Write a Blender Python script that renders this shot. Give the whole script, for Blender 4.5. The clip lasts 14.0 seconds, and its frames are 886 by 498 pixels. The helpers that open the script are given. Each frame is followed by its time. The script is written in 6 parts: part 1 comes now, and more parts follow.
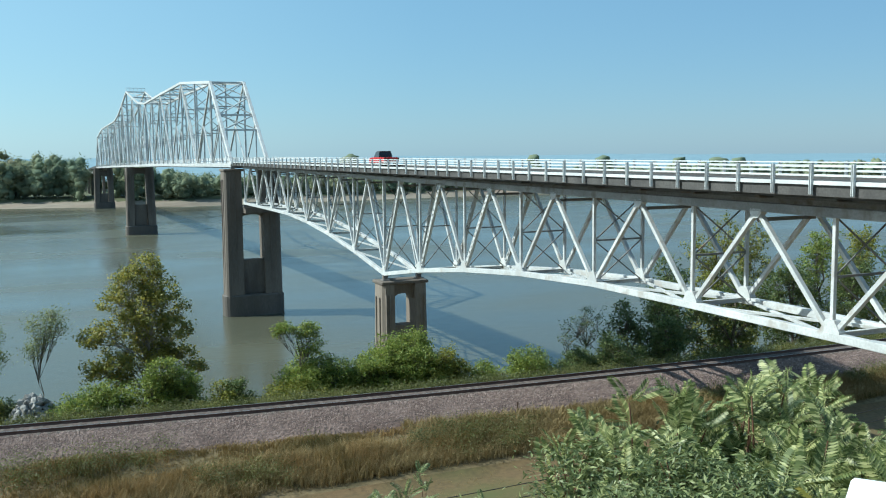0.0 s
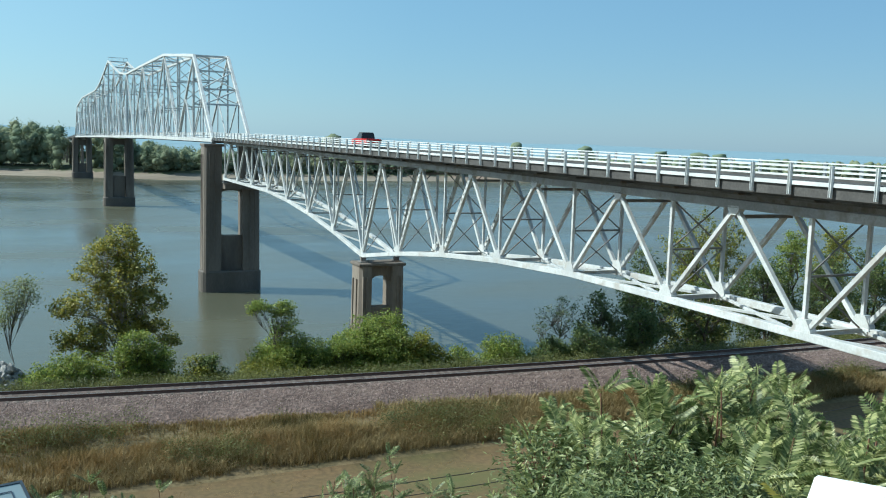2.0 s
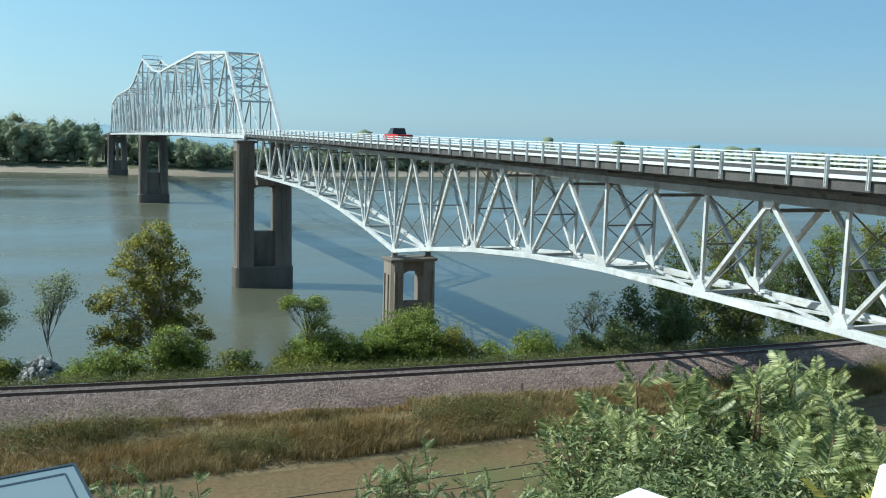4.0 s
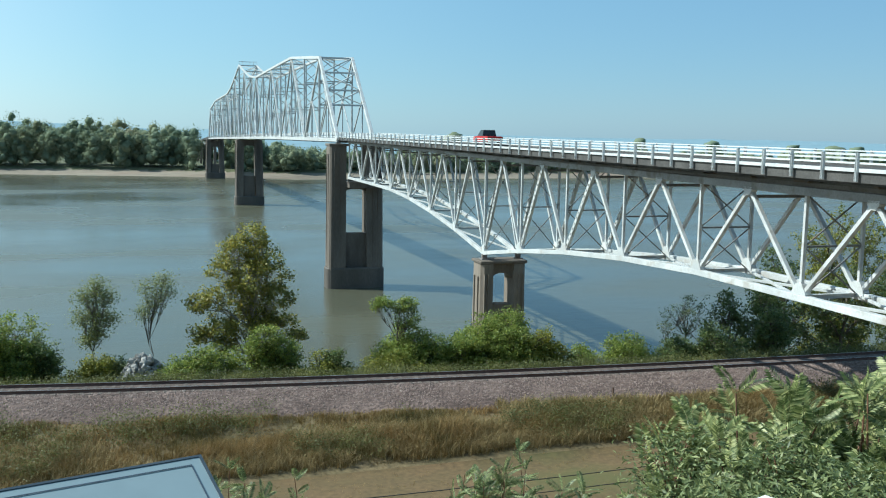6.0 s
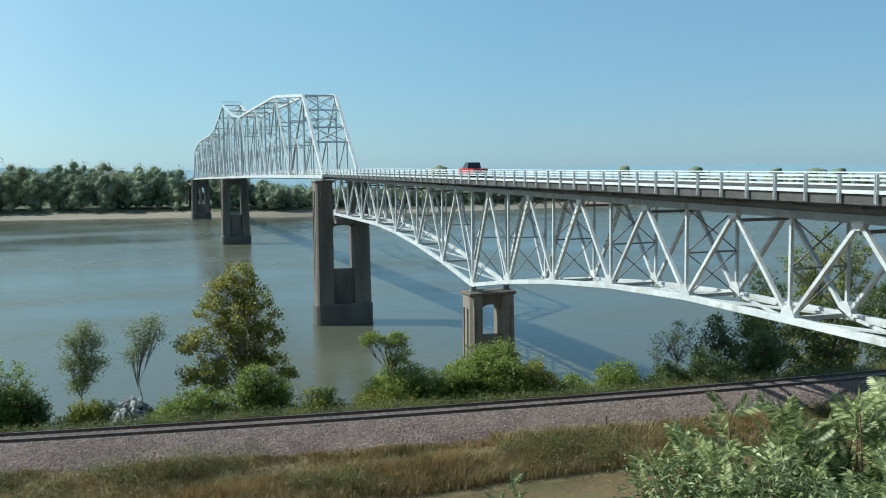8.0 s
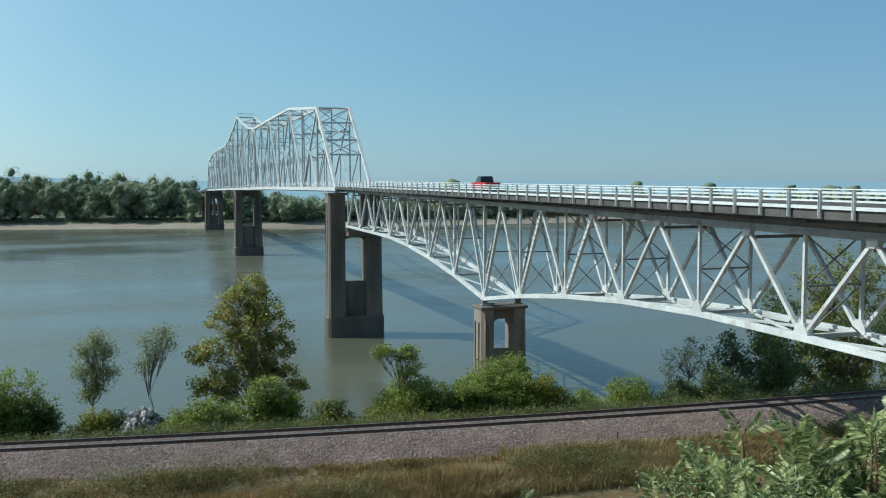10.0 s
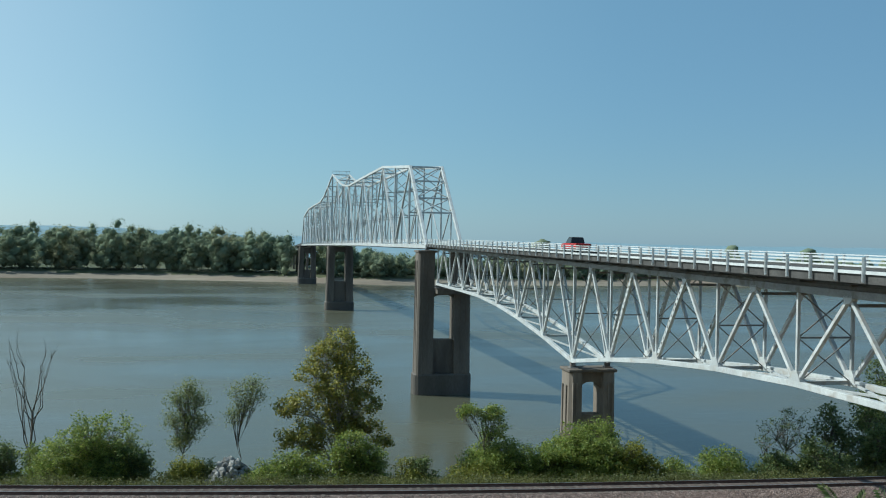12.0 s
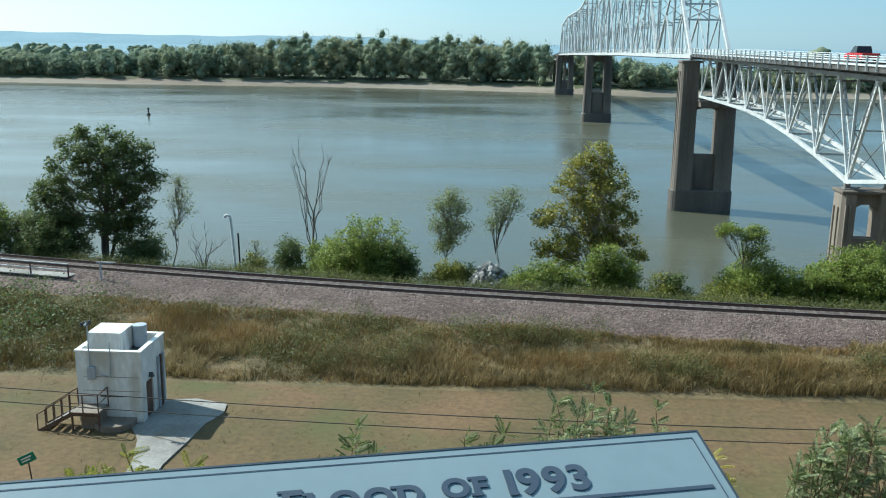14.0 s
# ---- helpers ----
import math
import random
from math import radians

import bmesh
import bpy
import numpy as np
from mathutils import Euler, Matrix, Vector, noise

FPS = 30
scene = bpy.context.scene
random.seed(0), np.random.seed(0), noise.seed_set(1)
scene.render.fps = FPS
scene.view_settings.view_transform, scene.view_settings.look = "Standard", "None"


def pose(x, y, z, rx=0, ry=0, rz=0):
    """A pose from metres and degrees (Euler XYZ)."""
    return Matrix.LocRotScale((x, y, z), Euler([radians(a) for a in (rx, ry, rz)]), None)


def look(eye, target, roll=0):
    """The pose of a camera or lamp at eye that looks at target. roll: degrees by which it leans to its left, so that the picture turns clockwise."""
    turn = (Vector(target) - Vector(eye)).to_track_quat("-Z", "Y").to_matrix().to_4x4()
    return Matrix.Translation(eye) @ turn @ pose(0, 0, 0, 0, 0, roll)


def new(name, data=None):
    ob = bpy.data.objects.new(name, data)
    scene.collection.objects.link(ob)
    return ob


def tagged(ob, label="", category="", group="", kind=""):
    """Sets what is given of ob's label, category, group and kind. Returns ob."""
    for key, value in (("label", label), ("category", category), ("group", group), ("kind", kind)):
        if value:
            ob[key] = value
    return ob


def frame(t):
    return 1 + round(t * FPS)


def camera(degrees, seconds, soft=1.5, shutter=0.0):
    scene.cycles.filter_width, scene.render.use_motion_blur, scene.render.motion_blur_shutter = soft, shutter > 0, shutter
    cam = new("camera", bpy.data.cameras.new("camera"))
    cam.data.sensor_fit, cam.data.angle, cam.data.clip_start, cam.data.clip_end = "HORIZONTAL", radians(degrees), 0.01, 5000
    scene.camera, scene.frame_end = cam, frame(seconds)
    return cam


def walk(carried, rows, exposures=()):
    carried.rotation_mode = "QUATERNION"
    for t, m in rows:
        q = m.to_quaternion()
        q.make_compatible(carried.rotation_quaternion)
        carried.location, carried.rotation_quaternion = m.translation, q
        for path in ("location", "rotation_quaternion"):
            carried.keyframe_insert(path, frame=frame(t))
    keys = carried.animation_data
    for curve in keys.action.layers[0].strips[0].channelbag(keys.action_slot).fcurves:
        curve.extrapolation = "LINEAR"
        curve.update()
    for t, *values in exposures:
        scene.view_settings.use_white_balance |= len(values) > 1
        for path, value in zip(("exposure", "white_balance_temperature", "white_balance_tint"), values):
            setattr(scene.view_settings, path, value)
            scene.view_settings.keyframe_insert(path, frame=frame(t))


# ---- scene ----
# ---- camera: hand-held on the overlook, turning from the bridge towards the river bank ----
cam = camera(50.76, 14.0, soft=1.1)
PATH = [  # seconds, place, turn about x, y, z
    (0.0, 0.080, 0.047, 30.744, 84.118, 0.625, -23.642),
    (0.5, 0.077, 0.051, 30.744, 84.693, 0.732, -24.412),
    (1.0, 0.078, 0.050, 30.744, 84.277, -0.631, -24.337),
    (1.5, 0.078, 0.051, 30.744, 84.044, -1.601, -24.631),
    (2.0, 0.081, 0.047, 30.744, 83.177, -1.835, -24.686),
    (4.5, 0.055, 0.075, 30.724, 82.895, -1.345, -21.296),
    (5.0, 0.039, 0.003, 30.761, 83.374, -1.768, -18.656),
    (5.5, 0.029, -0.092, 30.798, 83.698, -1.376, -17.450),
    (6.0, 0.042, 0.095, 30.718, 82.848, -0.971, -17.332),
    (6.5, 0.045, 0.097, 30.718, 82.680, -0.992, -16.877),
    (7.0, 0.051, 0.099, 30.727, 82.892, -0.524, -17.135),
    (7.5, 0.047, 0.089, 30.720, 84.321, 0.002, -17.897),
    (8.0, 0.046, 0.091, 30.720, 84.878, 0.721, -18.247),
    (8.5, 0.045, 0.091, 30.721, 85.153, 0.342, -18.215),
    (11.0, 0.035, 0.104, 30.721, 87.306, 0.032, -15.411),
    (11.5, 0.038, 0.101, 30.721, 89.024, -0.399, -12.573),
    (12.0, 0.041, 0.098, 30.720, 89.278, -1.056, -11.948),
    (12.5, 0.038, 0.101, 30.721, 88.060, -0.488, -11.378),
    (13.0, -0.033, 0.061, 30.761, 85.934, -2.143, -8.671),
    (13.5, -0.222, -0.201, 30.906, 79.526, -1.516, -1.970),
    (14.0, -0.178, -0.122, 30.879, 77.501, -0.721, 3.601),
]
walk(cam, [(t, pose(x, y, z, rx, ry, rz)) for t, x, y, z, rx, ry, rz in PATH],
     exposures=[(0.0, 0.47, 5800, -3), (2.0, 0.45, 5800, -3), (5.0, 0.49, 5800, -3), (7.0, 0.47, 5800, -3), (8.5, 0.31, 5800, -3), (11.0, 0.13, 5800, -3), (12.5, 0.03, 5800, -3), (13.0, 0.09, 5800, -3), (13.5, 0.23, 5800, -3), (14.0, 0.57, 5800, -3)])
world = bpy.data.worlds.new("world")
scene.world = world
world.use_nodes = True
SUN_EL, SUN_AZ = radians(42.5), math.atan2(-0.92, 0.38)   # azimuth from +Y towards +X
wn = world.node_tree.nodes
sky = wn.new("ShaderNodeTexSky")
sky.sky_type, sky.sun_disc = "NISHITA", False
sky.sun_elevation, sky.sun_rotation = SUN_EL, SUN_AZ
sky.dust_density, sky.air_density, sky.ozone_density = 0.3, 1.0, 4.0
haze = wn.new("ShaderNodeMix")     # a thin even summer haze over the clear sky
haze.data_type = "RGBA"
haze.inputs["Factor"].default_value = 0.7
glow = wn.new("ShaderNodeTexGradient")     # the haze is whiter towards the sun and bluer away from it
turn = math.atan2(-math.cos(SUN_AZ), math.sin(SUN_AZ))
glow.texture_mapping.rotation = (0, 0, turn)
glow.texture_mapping.scale = (0.5, 0.5, 0.5)
glow.texture_mapping.translation = (0.5, 0, 0)
tint = wn.new("ShaderNodeValToRGB")
for i, (at_, c_) in enumerate(((0.25, (0.125, 0.225, 0.335)), (0.5, (0.165, 0.29, 0.40)), (0.7, (0.25, 0.395, 0.485)), (0.92, (0.62, 0.70, 0.73)))):
    e_ = tint.color_ramp.elements[i] if i < 2 else tint.color_ramp.elements.new(at_)
    e_.position, e_.color = at_, (*c_, 1)
bright = wn.new("ShaderNodeVectorMath")
bright.operation = "SCALE"
bright.inputs["Scale"].default_value = 10.0
world.node_tree.links.new(glow.outputs["Fac"], tint.inputs[0])
world.node_tree.links.new(tint.outputs[0], bright.inputs[0])
world.node_tree.links.new(bright.outputs[0], haze.inputs["B"])
world.node_tree.links.new(sky.outputs[0], haze.inputs["A"])
world.node_tree.links.new(haze.outputs["Result"], wn["Background"].inputs[0])
wn["Background"].inputs[1].default_value = 0.113
sun = new("sun", bpy.data.lights.new("sun", "SUN"))
sun.data.energy, sun.data.angle, sun.data.color = 4.8, radians(0.6), (1, 0.95, 0.87)
to_sun = Vector((math.sin(SUN_AZ) * math.cos(SUN_EL), math.cos(SUN_AZ) * math.cos(SUN_EL), math.sin(SUN_EL)))
sun.matrix_world = look(to_sun * 300, (0, 0, 0))
# ---- materials ----
def nodes_of(name):
    m = bpy.data.materials.new(name)
    m.use_nodes = True
    nt = m.node_tree
    return m, nt, nt.nodes["Principled BSDF"]


def surface(name, c1, c2, big=0.3, fine=6.0, rough=0.7, bump=0.15, metal=0.0, contrast=0.35, dist=0.05,
            rnd=0.0, dark=None, dark_scale=1.0, stretch=(1, 1, 1)):
    """Two tones on a large noise, a fine grain over them, relief, and dark stains where asked for."""
    m, nt, b = nodes_of(name)
    n, l = nt.nodes, nt.links
    geo = n.new("ShaderNodeNewGeometry")
    mp = n.new("ShaderNodeMapping")
    mp.inputs["Scale"].default_value = stretch
    l.new(geo.outputs["Position"], mp.inputs[0])
    n1 = n.new("ShaderNodeTexNoise"); n1.inputs["Scale"].default_value = big; n1.inputs["Detail"].default_value = 6
    n2 = n.new("ShaderNodeTexNoise"); n2.inputs["Scale"].default_value = fine; n2.inputs["Detail"].default_value = 5
    l.new(mp.outputs[0], n1.inputs["Vector"]); l.new(mp.outputs[0], n2.inputs["Vector"])
    r1 = n.new("ShaderNodeValToRGB")
    r1.color_ramp.elements[0].position, r1.color_ramp.elements[1].position = 0.36, 0.66
    r1.color_ramp.elements[0].color, r1.color_ramp.elements[1].color = (*c1, 1), (*c2, 1)
    l.new(n1.outputs["Fac"], r1.inputs[0])
    mul = n.new("ShaderNodeMapRange")
    mul.inputs["From Min"].default_value, mul.inputs["From Max"].default_value = 0.3, 0.7
    mul.inputs["To Min"].default_value, mul.inputs["To Max"].default_value = 1 - contrast, 1 + contrast
    l.new(n2.outputs["Fac"], mul.inputs["Value"])
    mx = n.new("ShaderNodeVectorMath"); mx.operation = "SCALE"
    l.new(r1.outputs[0], mx.inputs[0]); l.new(mul.outputs[0], mx.inputs["Scale"])
    out = mx.outputs[0]
    if rnd:
        oi = n.new("ShaderNodeObjectInfo")
        mr = n.new("ShaderNodeMapRange"); mr.inputs["To Min"].default_value, mr.inputs["To Max"].default_value = 1 - rnd, 1 + rnd
        l.new(oi.outputs["Random"], mr.inputs["Value"])
        m2 = n.new("ShaderNodeVectorMath"); m2.operation = "SCALE"
        l.new(out, m2.inputs[0]); l.new(mr.outputs[0], m2.inputs["Scale"]); out = m2.outputs[0]
    if dark:
        n3 = n.new("ShaderNodeTexNoise"); n3.inputs["Scale"].default_value = dark_scale; n3.inputs["Detail"].default_value = 8
        l.new(mp.outputs[0], n3.inputs["Vector"])
        r3 = n.new("ShaderNodeValToRGB"); r3.color_ramp.elements[0].position, r3.color_ramp.elements[1].position = 0.52, 0.68
        l.new(n3.outputs["Fac"], r3.inputs[0])
        m3 = n.new("ShaderNodeMix"); m3.data_type = "RGBA"
        l.new(r3.outputs[0], m3.inputs["Factor"]); l.new(out, m3.inputs["A"]); m3.inputs["B"].default_value = (*dark, 1)
        out = m3.outputs["Result"]
    l.new(out, b.inputs["Base Color"])
    b.inputs["Roughness"].default_value, b.inputs["Metallic"].default_value = rough, metal
    if bump:
        bp = n.new("ShaderNodeBump"); bp.inputs["Strength"].default_value, bp.inputs["Distance"].default_value = bump, dist
        l.new(n2.outputs["Fac"], bp.inputs["Height"]); l.new(bp.outputs[0], b.inputs["Normal"])
    return m


def leaves(name, cols, back=0.42, rough=0.55, patch=0.0):
    """Leaf or blade: its tone picked island by island from a ramp, shifted by large patches; some light passes through."""
    m, nt, b = nodes_of(name)
    n, l = nt.nodes, nt.links
    geo = n.new("ShaderNodeNewGeometry")
    ramp = n.new("ShaderNodeValToRGB")
    el = ramp.color_ramp.elements
    while len(el) < len(cols):
        el.new(0.5)
    for i, c in enumerate(cols):
        el[i].position, el[i].color = i / (len(cols) - 1), (*[1.85 * q for q in c], 1)
    fac = geo.outputs["Random Per Island"]
    if patch:
        ns = n.new("ShaderNodeTexNoise"); ns.inputs["Scale"].default_value = patch; ns.inputs["Detail"].default_value = 4
        l.new(geo.outputs["Position"], ns.inputs["Vector"])
        mr = n.new("ShaderNodeMapRange")
        mr.inputs["From Min"].default_value, mr.inputs["From Max"].default_value = 0.3, 0.7
        l.new(ns.outputs["Fac"], mr.inputs["Value"])
        mm = n.new("ShaderNodeMix"); mm.inputs["Factor"].default_value = 0.65
        l.new(geo.outputs["Random Per Island"], mm.inputs["A"]); l.new(mr.outputs[0], mm.inputs["B"])
        fac = mm.outputs["Result"]
    l.new(fac, ramp.inputs[0])
    l.new(ramp.outputs[0], b.inputs["Base Color"])
    b.inputs["Roughness"].default_value = rough
    tr = n.new("ShaderNodeBsdfTranslucent")
    l.new(ramp.outputs[0], tr.inputs["Color"])
    ms = n.new("ShaderNodeMixShader"); ms.inputs[0].default_value = back
    l.new(b.outputs[0], ms.inputs[1]); l.new(tr.outputs[0], ms.inputs[2])
    l.new(ms.outputs[0], n["Material Output"].inputs["Surface"])
    return m


STEEL = surface("silver_painted_steel", (0.44, 0.45, 0.45), (0.56, 0.57, 0.56), 0.5, 9, 0.5, 0.05, 0.0, 0.10, 0.01, 0.08, (0.40, 0.38, 0.35), 1.3)
GALV = surface("galvanised_steel", (0.52, 0.53, 0.53), (0.66, 0.67, 0.66), 0.6, 12, 0.5, 0.04, 0.0, 0.10, 0.01, 0.05)
# Greyer than the other truss steel: the deck's shade is in the colour.
CHORD = surface("shaded_weathered_chord_steel", (0.20, 0.20, 0.195), (0.28, 0.28, 0.27), 0.6, 9, 0.55, 0.06, 0.0, 0.14, 0.01, 0.06, (0.15, 0.13, 0.11), 1.2)
# Rust-blotched steel, its base colour darkened for the shade under the deck.
DULL = surface("shaded_weathered_steel", (0.12, 0.12, 0.12), (0.19, 0.185, 0.18), 0.7, 8, 0.6, 0.08, 0.1, 0.18, 0.01, 0.1, (0.2, 0.14, 0.1), 1.1)
CONCRETE = surface("old_concrete", (0.19, 0.155, 0.125), (0.27, 0.225, 0.185), 0.25, 5, 0.85, 0.2, 0, 0.14, 0.03, 0, (0.16, 0.125, 0.10), 0.35, (1, 1, 0.25))
# Shade below and behind the rails, put into the kerb and stringer colour.
EDGE = surface("shade_dark_deck_edge", (0.055, 0.052, 0.05), (0.09, 0.085, 0.08), 0.8, 8, 0.85, 0.1, 0, 0.2, 0.01)
RIVERCON = surface("dark_river_pier_concrete", (0.115, 0.095, 0.078), (0.175, 0.145, 0.12), 0.25, 5, 0.85, 0.2, 0, 0.14, 0.03, 0, (0.085, 0.07, 0.06), 0.35, (1, 1, 0.25))
WETCON = surface("water_stained_concrete", (0.075, 0.065, 0.055), (0.12, 0.10, 0.085), 0.3, 5, 0.7, 0.2, 0, 0.15, 0.03, 0, (0.09, 0.075, 0.06), 0.5, (1, 1, 0.3))
DECK = surface("dark_asphalt_road_deck", (0.05, 0.05, 0.05), (0.075, 0.073, 0.07), 0.4, 7, 0.85, 0.1, 0, 0.12, 0.02)
LAWN = surface("dry_mown_grass", (0.088, 0.066, 0.024), (0.146, 0.087, 0.040), 0.16, 3.0, 0.95, 0.25, 0, 0.22, 0.06, 0, (0.085, 0.088, 0.026), 0.11)
SOIL = surface("weedy_soil", (0.10, 0.08, 0.035), (0.17, 0.12, 0.06), 0.25, 4, 0.95, 0.5, 0, 0.3, 0.08)
BANK = surface("river_bank_earth", (0.09, 0.08, 0.035), (0.15, 0.12, 0.06), 0.3, 3, 0.95, 0.5, 0, 0.3, 0.1)
SAND = surface("sand_and_mud_shore", (0.15, 0.12, 0.09), (0.26, 0.22, 0.17), 0.02, 0.5, 0.9, 0.2, 0, 0.15, 0.2, 0, (0.22, 0.15, 0.11), 0.03, (0.25, 1, 1))
FARLAND = surface("flood_plain", (0.06, 0.075, 0.03), (0.10, 0.10, 0.05), 0.01, 0.2, 0.95, 0, 0, 0.2)
BALLAST = surface("grey_pink_ballast", (0.094, 0.061, 0.051), (0.172, 0.119, 0.101), 0.5, 4.5, 0.95, 1.0, 0, 0.5, 0.2)
STONE = surface("ballast_stone", (0.132, 0.09, 0.077), (0.31, 0.234, 0.205), 3, 30, 0.9, 0, 0, 0.3)
RUST = surface("rusty_rail_steel", (0.085, 0.045, 0.034), (0.12, 0.068, 0.052), 2, 20, 0.7, 0.1, 0.3, 0.2, 0.005)
SHINE = surface("worn_rail_head", (0.3, 0.29, 0.28), (0.42, 0.41, 0.4), 2, 20, 0.35, 0, 0.8, 0.1)
TIE = surface("weathered_timber_tie", (0.075, 0.06, 0.05), (0.13, 0.105, 0.09), 3, 20, 0.9, 0.3, 0, 0.25, 0.01, 0.25)
WHITEWASH = surface("white_painted_concrete", (0.66, 0.66, 0.64), (0.78, 0.78, 0.76), 0.8, 6, 0.8, 0.15, 0, 0.10, 0.02, 0, (0.52, 0.48, 0.42), 1.0, (1, 1, 0.35))
ROOFW = surface("white_roof_coating", (0.7, 0.69, 0.66), (0.8, 0.79, 0.76), 1.2, 8, 0.7, 0.1, 0, 0.06, 0.01)
DARKIN = surface("dark_roofing", (0.05, 0.055, 0.055), (0.1, 0.105, 0.1), 1.5, 9, 0.9, 0.1, 0, 0.2, 0.01)
RUSTED = surface("rust_brown_ironwork", (0.085, 0.05, 0.035), (0.14, 0.09, 0.065), 2, 15, 0.75, 0.1, 0.2, 0.2, 0.005)
GREYBOX = surface("grey_enamel", (0.34, 0.37, 0.4), (0.44, 0.47, 0.5), 2, 12, 0.5, 0, 0, 0.06)
SLAB = surface("pale_concrete_slab", (0.20, 0.185, 0.165), (0.31, 0.29, 0.265), 0.6, 6, 0.9, 0.2, 0, 0.16, 0.02, 0, (0.22, 0.15, 0.09), 0.45)
PIPE = surface("white_pipe", (0.6, 0.6, 0.58), (0.72, 0.72, 0.7), 1, 8, 0.5, 0, 0, 0.06)
VINYL = surface("white_vinyl", (0.76, 0.76, 0.77), (0.82, 0.82, 0.82), 3, 20, 0.45, 0.02, 0, 0.03, 0.002)
SIGNFACE = surface("pale_blue_panel_face", (0.185, 0.235, 0.255), (0.21, 0.26, 0.28), 3, 40, 0.35, 0, 0, 0.03)
SIGNTEXT = surface("slate_blue_print", (0.045, 0.06, 0.085), (0.055, 0.07, 0.095), 8, 60, 0.4, 0, 0, 0.05)
SIGNEDGE = surface("dark_anodised_frame", (0.05, 0.065, 0.08), (0.08, 0.095, 0.11), 5, 40, 0.4, 0, 0.4, 0.08)
GREEN = surface("green_road_sign", (0.01, 0.16, 0.09), (0.015, 0.2, 0.115), 3, 20, 0.5, 0, 0, 0.05)
RED = surface("red_car_paint", (0.42, 0.012, 0.012), (0.5, 0.02, 0.018), 2, 20, 0.25, 0, 0, 0.04)
TYRE = surface("black_rubber", (0.015, 0.015, 0.015), (0.03, 0.03, 0.03), 5, 30, 0.85, 0, 0, 0.1)
GLASSDARK = surface("dark_vehicle_glass", (0.01, 0.012, 0.014), (0.016, 0.018, 0.02), 4, 20, 0.08, 0, 0, 0.05)
CABLE = surface("black_cable", (0.02, 0.018, 0.015), (0.035, 0.03, 0.026), 5, 30, 0.7, 0, 0, 0.1)
BARK = surface("brown_bark", (0.075, 0.06, 0.045), (0.13, 0.105, 0.08), 1.5, 12, 0.95, 0.4, 0, 0.25, 0.02)
PALEBARK = surface("pale_grey_bark", (0.2, 0.18, 0.15), (0.3, 0.27, 0.23), 1.5, 12, 0.9, 0.3, 0, 0.2, 0.02)
REDSTEM = surface("reddish_stem", (0.12, 0.055, 0.03), (0.19, 0.09, 0.05), 4, 25, 0.8, 0.1, 0, 0.2, 0.005)
RIPRAP = surface("pale_riprap_stone", (0.17, 0.162, 0.152), (0.30, 0.285, 0.265), 0.9, 6, 0.9, 0.3, 0, 0.2, 0.04, 0.2)
# Distance haze is painted into this pale blue base colour.
HILLS = surface("haze_tinted_far_land", (0.16, 0.25, 0.30), (0.185, 0.275, 0.325), 0.004, 0.05, 1.0, 0, 0, 0.06)

SYC = leaves("sycamore_leaf", [(0.07, 0.08, 0.016), (0.125, 0.125, 0.026), (0.165, 0.158, 0.034), (0.22, 0.178, 0.042)], 0.46)
GRN = leaves("fresh_green_leaf", [(0.052, 0.078, 0.015), (0.095, 0.128, 0.024), (0.145, 0.17, 0.034), (0.19, 0.195, 0.045)], 0.46)
DKG = leaves("dark_green_leaf", [(0.03, 0.048, 0.015), (0.05, 0.074, 0.022), (0.075, 0.094, 0.027), (0.11, 0.115, 0.034)])
WIL = leaves("pale_willow_leaf", [(0.075, 0.095, 0.03), (0.11, 0.125, 0.04), (0.15, 0.15, 0.055)])
YEL = leaves("yellowing_leaf", [(0.07, 0.085, 0.015), (0.12, 0.125, 0.02), (0.19, 0.17, 0.03)])
SUM = leaves("pinnate_leaflet", [(0.036, 0.052, 0.015), (0.076, 0.095, 0.029), (0.145, 0.16, 0.058), (0.29, 0.285, 0.13)], 0.38, 0.38)
SUMY = leaves("yellow_pinnate_leaflet", [(0.12, 0.13, 0.02), (0.2, 0.17, 0.03), (0.26, 0.2, 0.04)], 0.35, 0.45)
PRIV = leaves("grey_green_shrub_leaf", [(0.036, 0.05, 0.018), (0.08, 0.10, 0.037), (0.175, 0.188, 0.08)], 0.3, 0.5)
WEED = leaves("dry_weeds", [(0.038, 0.039, 0.012), (0.075, 0.059, 0.018), (0.123, 0.082, 0.028), (0.176, 0.113, 0.044), (0.23, 0.165, 0.075)], 0.25, 0.8, 0.22)
STRAW = leaves("straw_grass", [(0.10, 0.075, 0.03), (0.155, 0.115, 0.05), (0.21, 0.155, 0.072)], 0.25, 0.8, 0.3)
# Lighter, bluer greens: the haze over the river is mixed into the leaf colour.
FARW = leaves("haze_paled_far_woodland", [(0.095, 0.122, 0.085), (0.118, 0.148, 0.098), (0.148, 0.162, 0.098), (0.18, 0.166, 0.102)], 0.4, 0.9, 0.03)


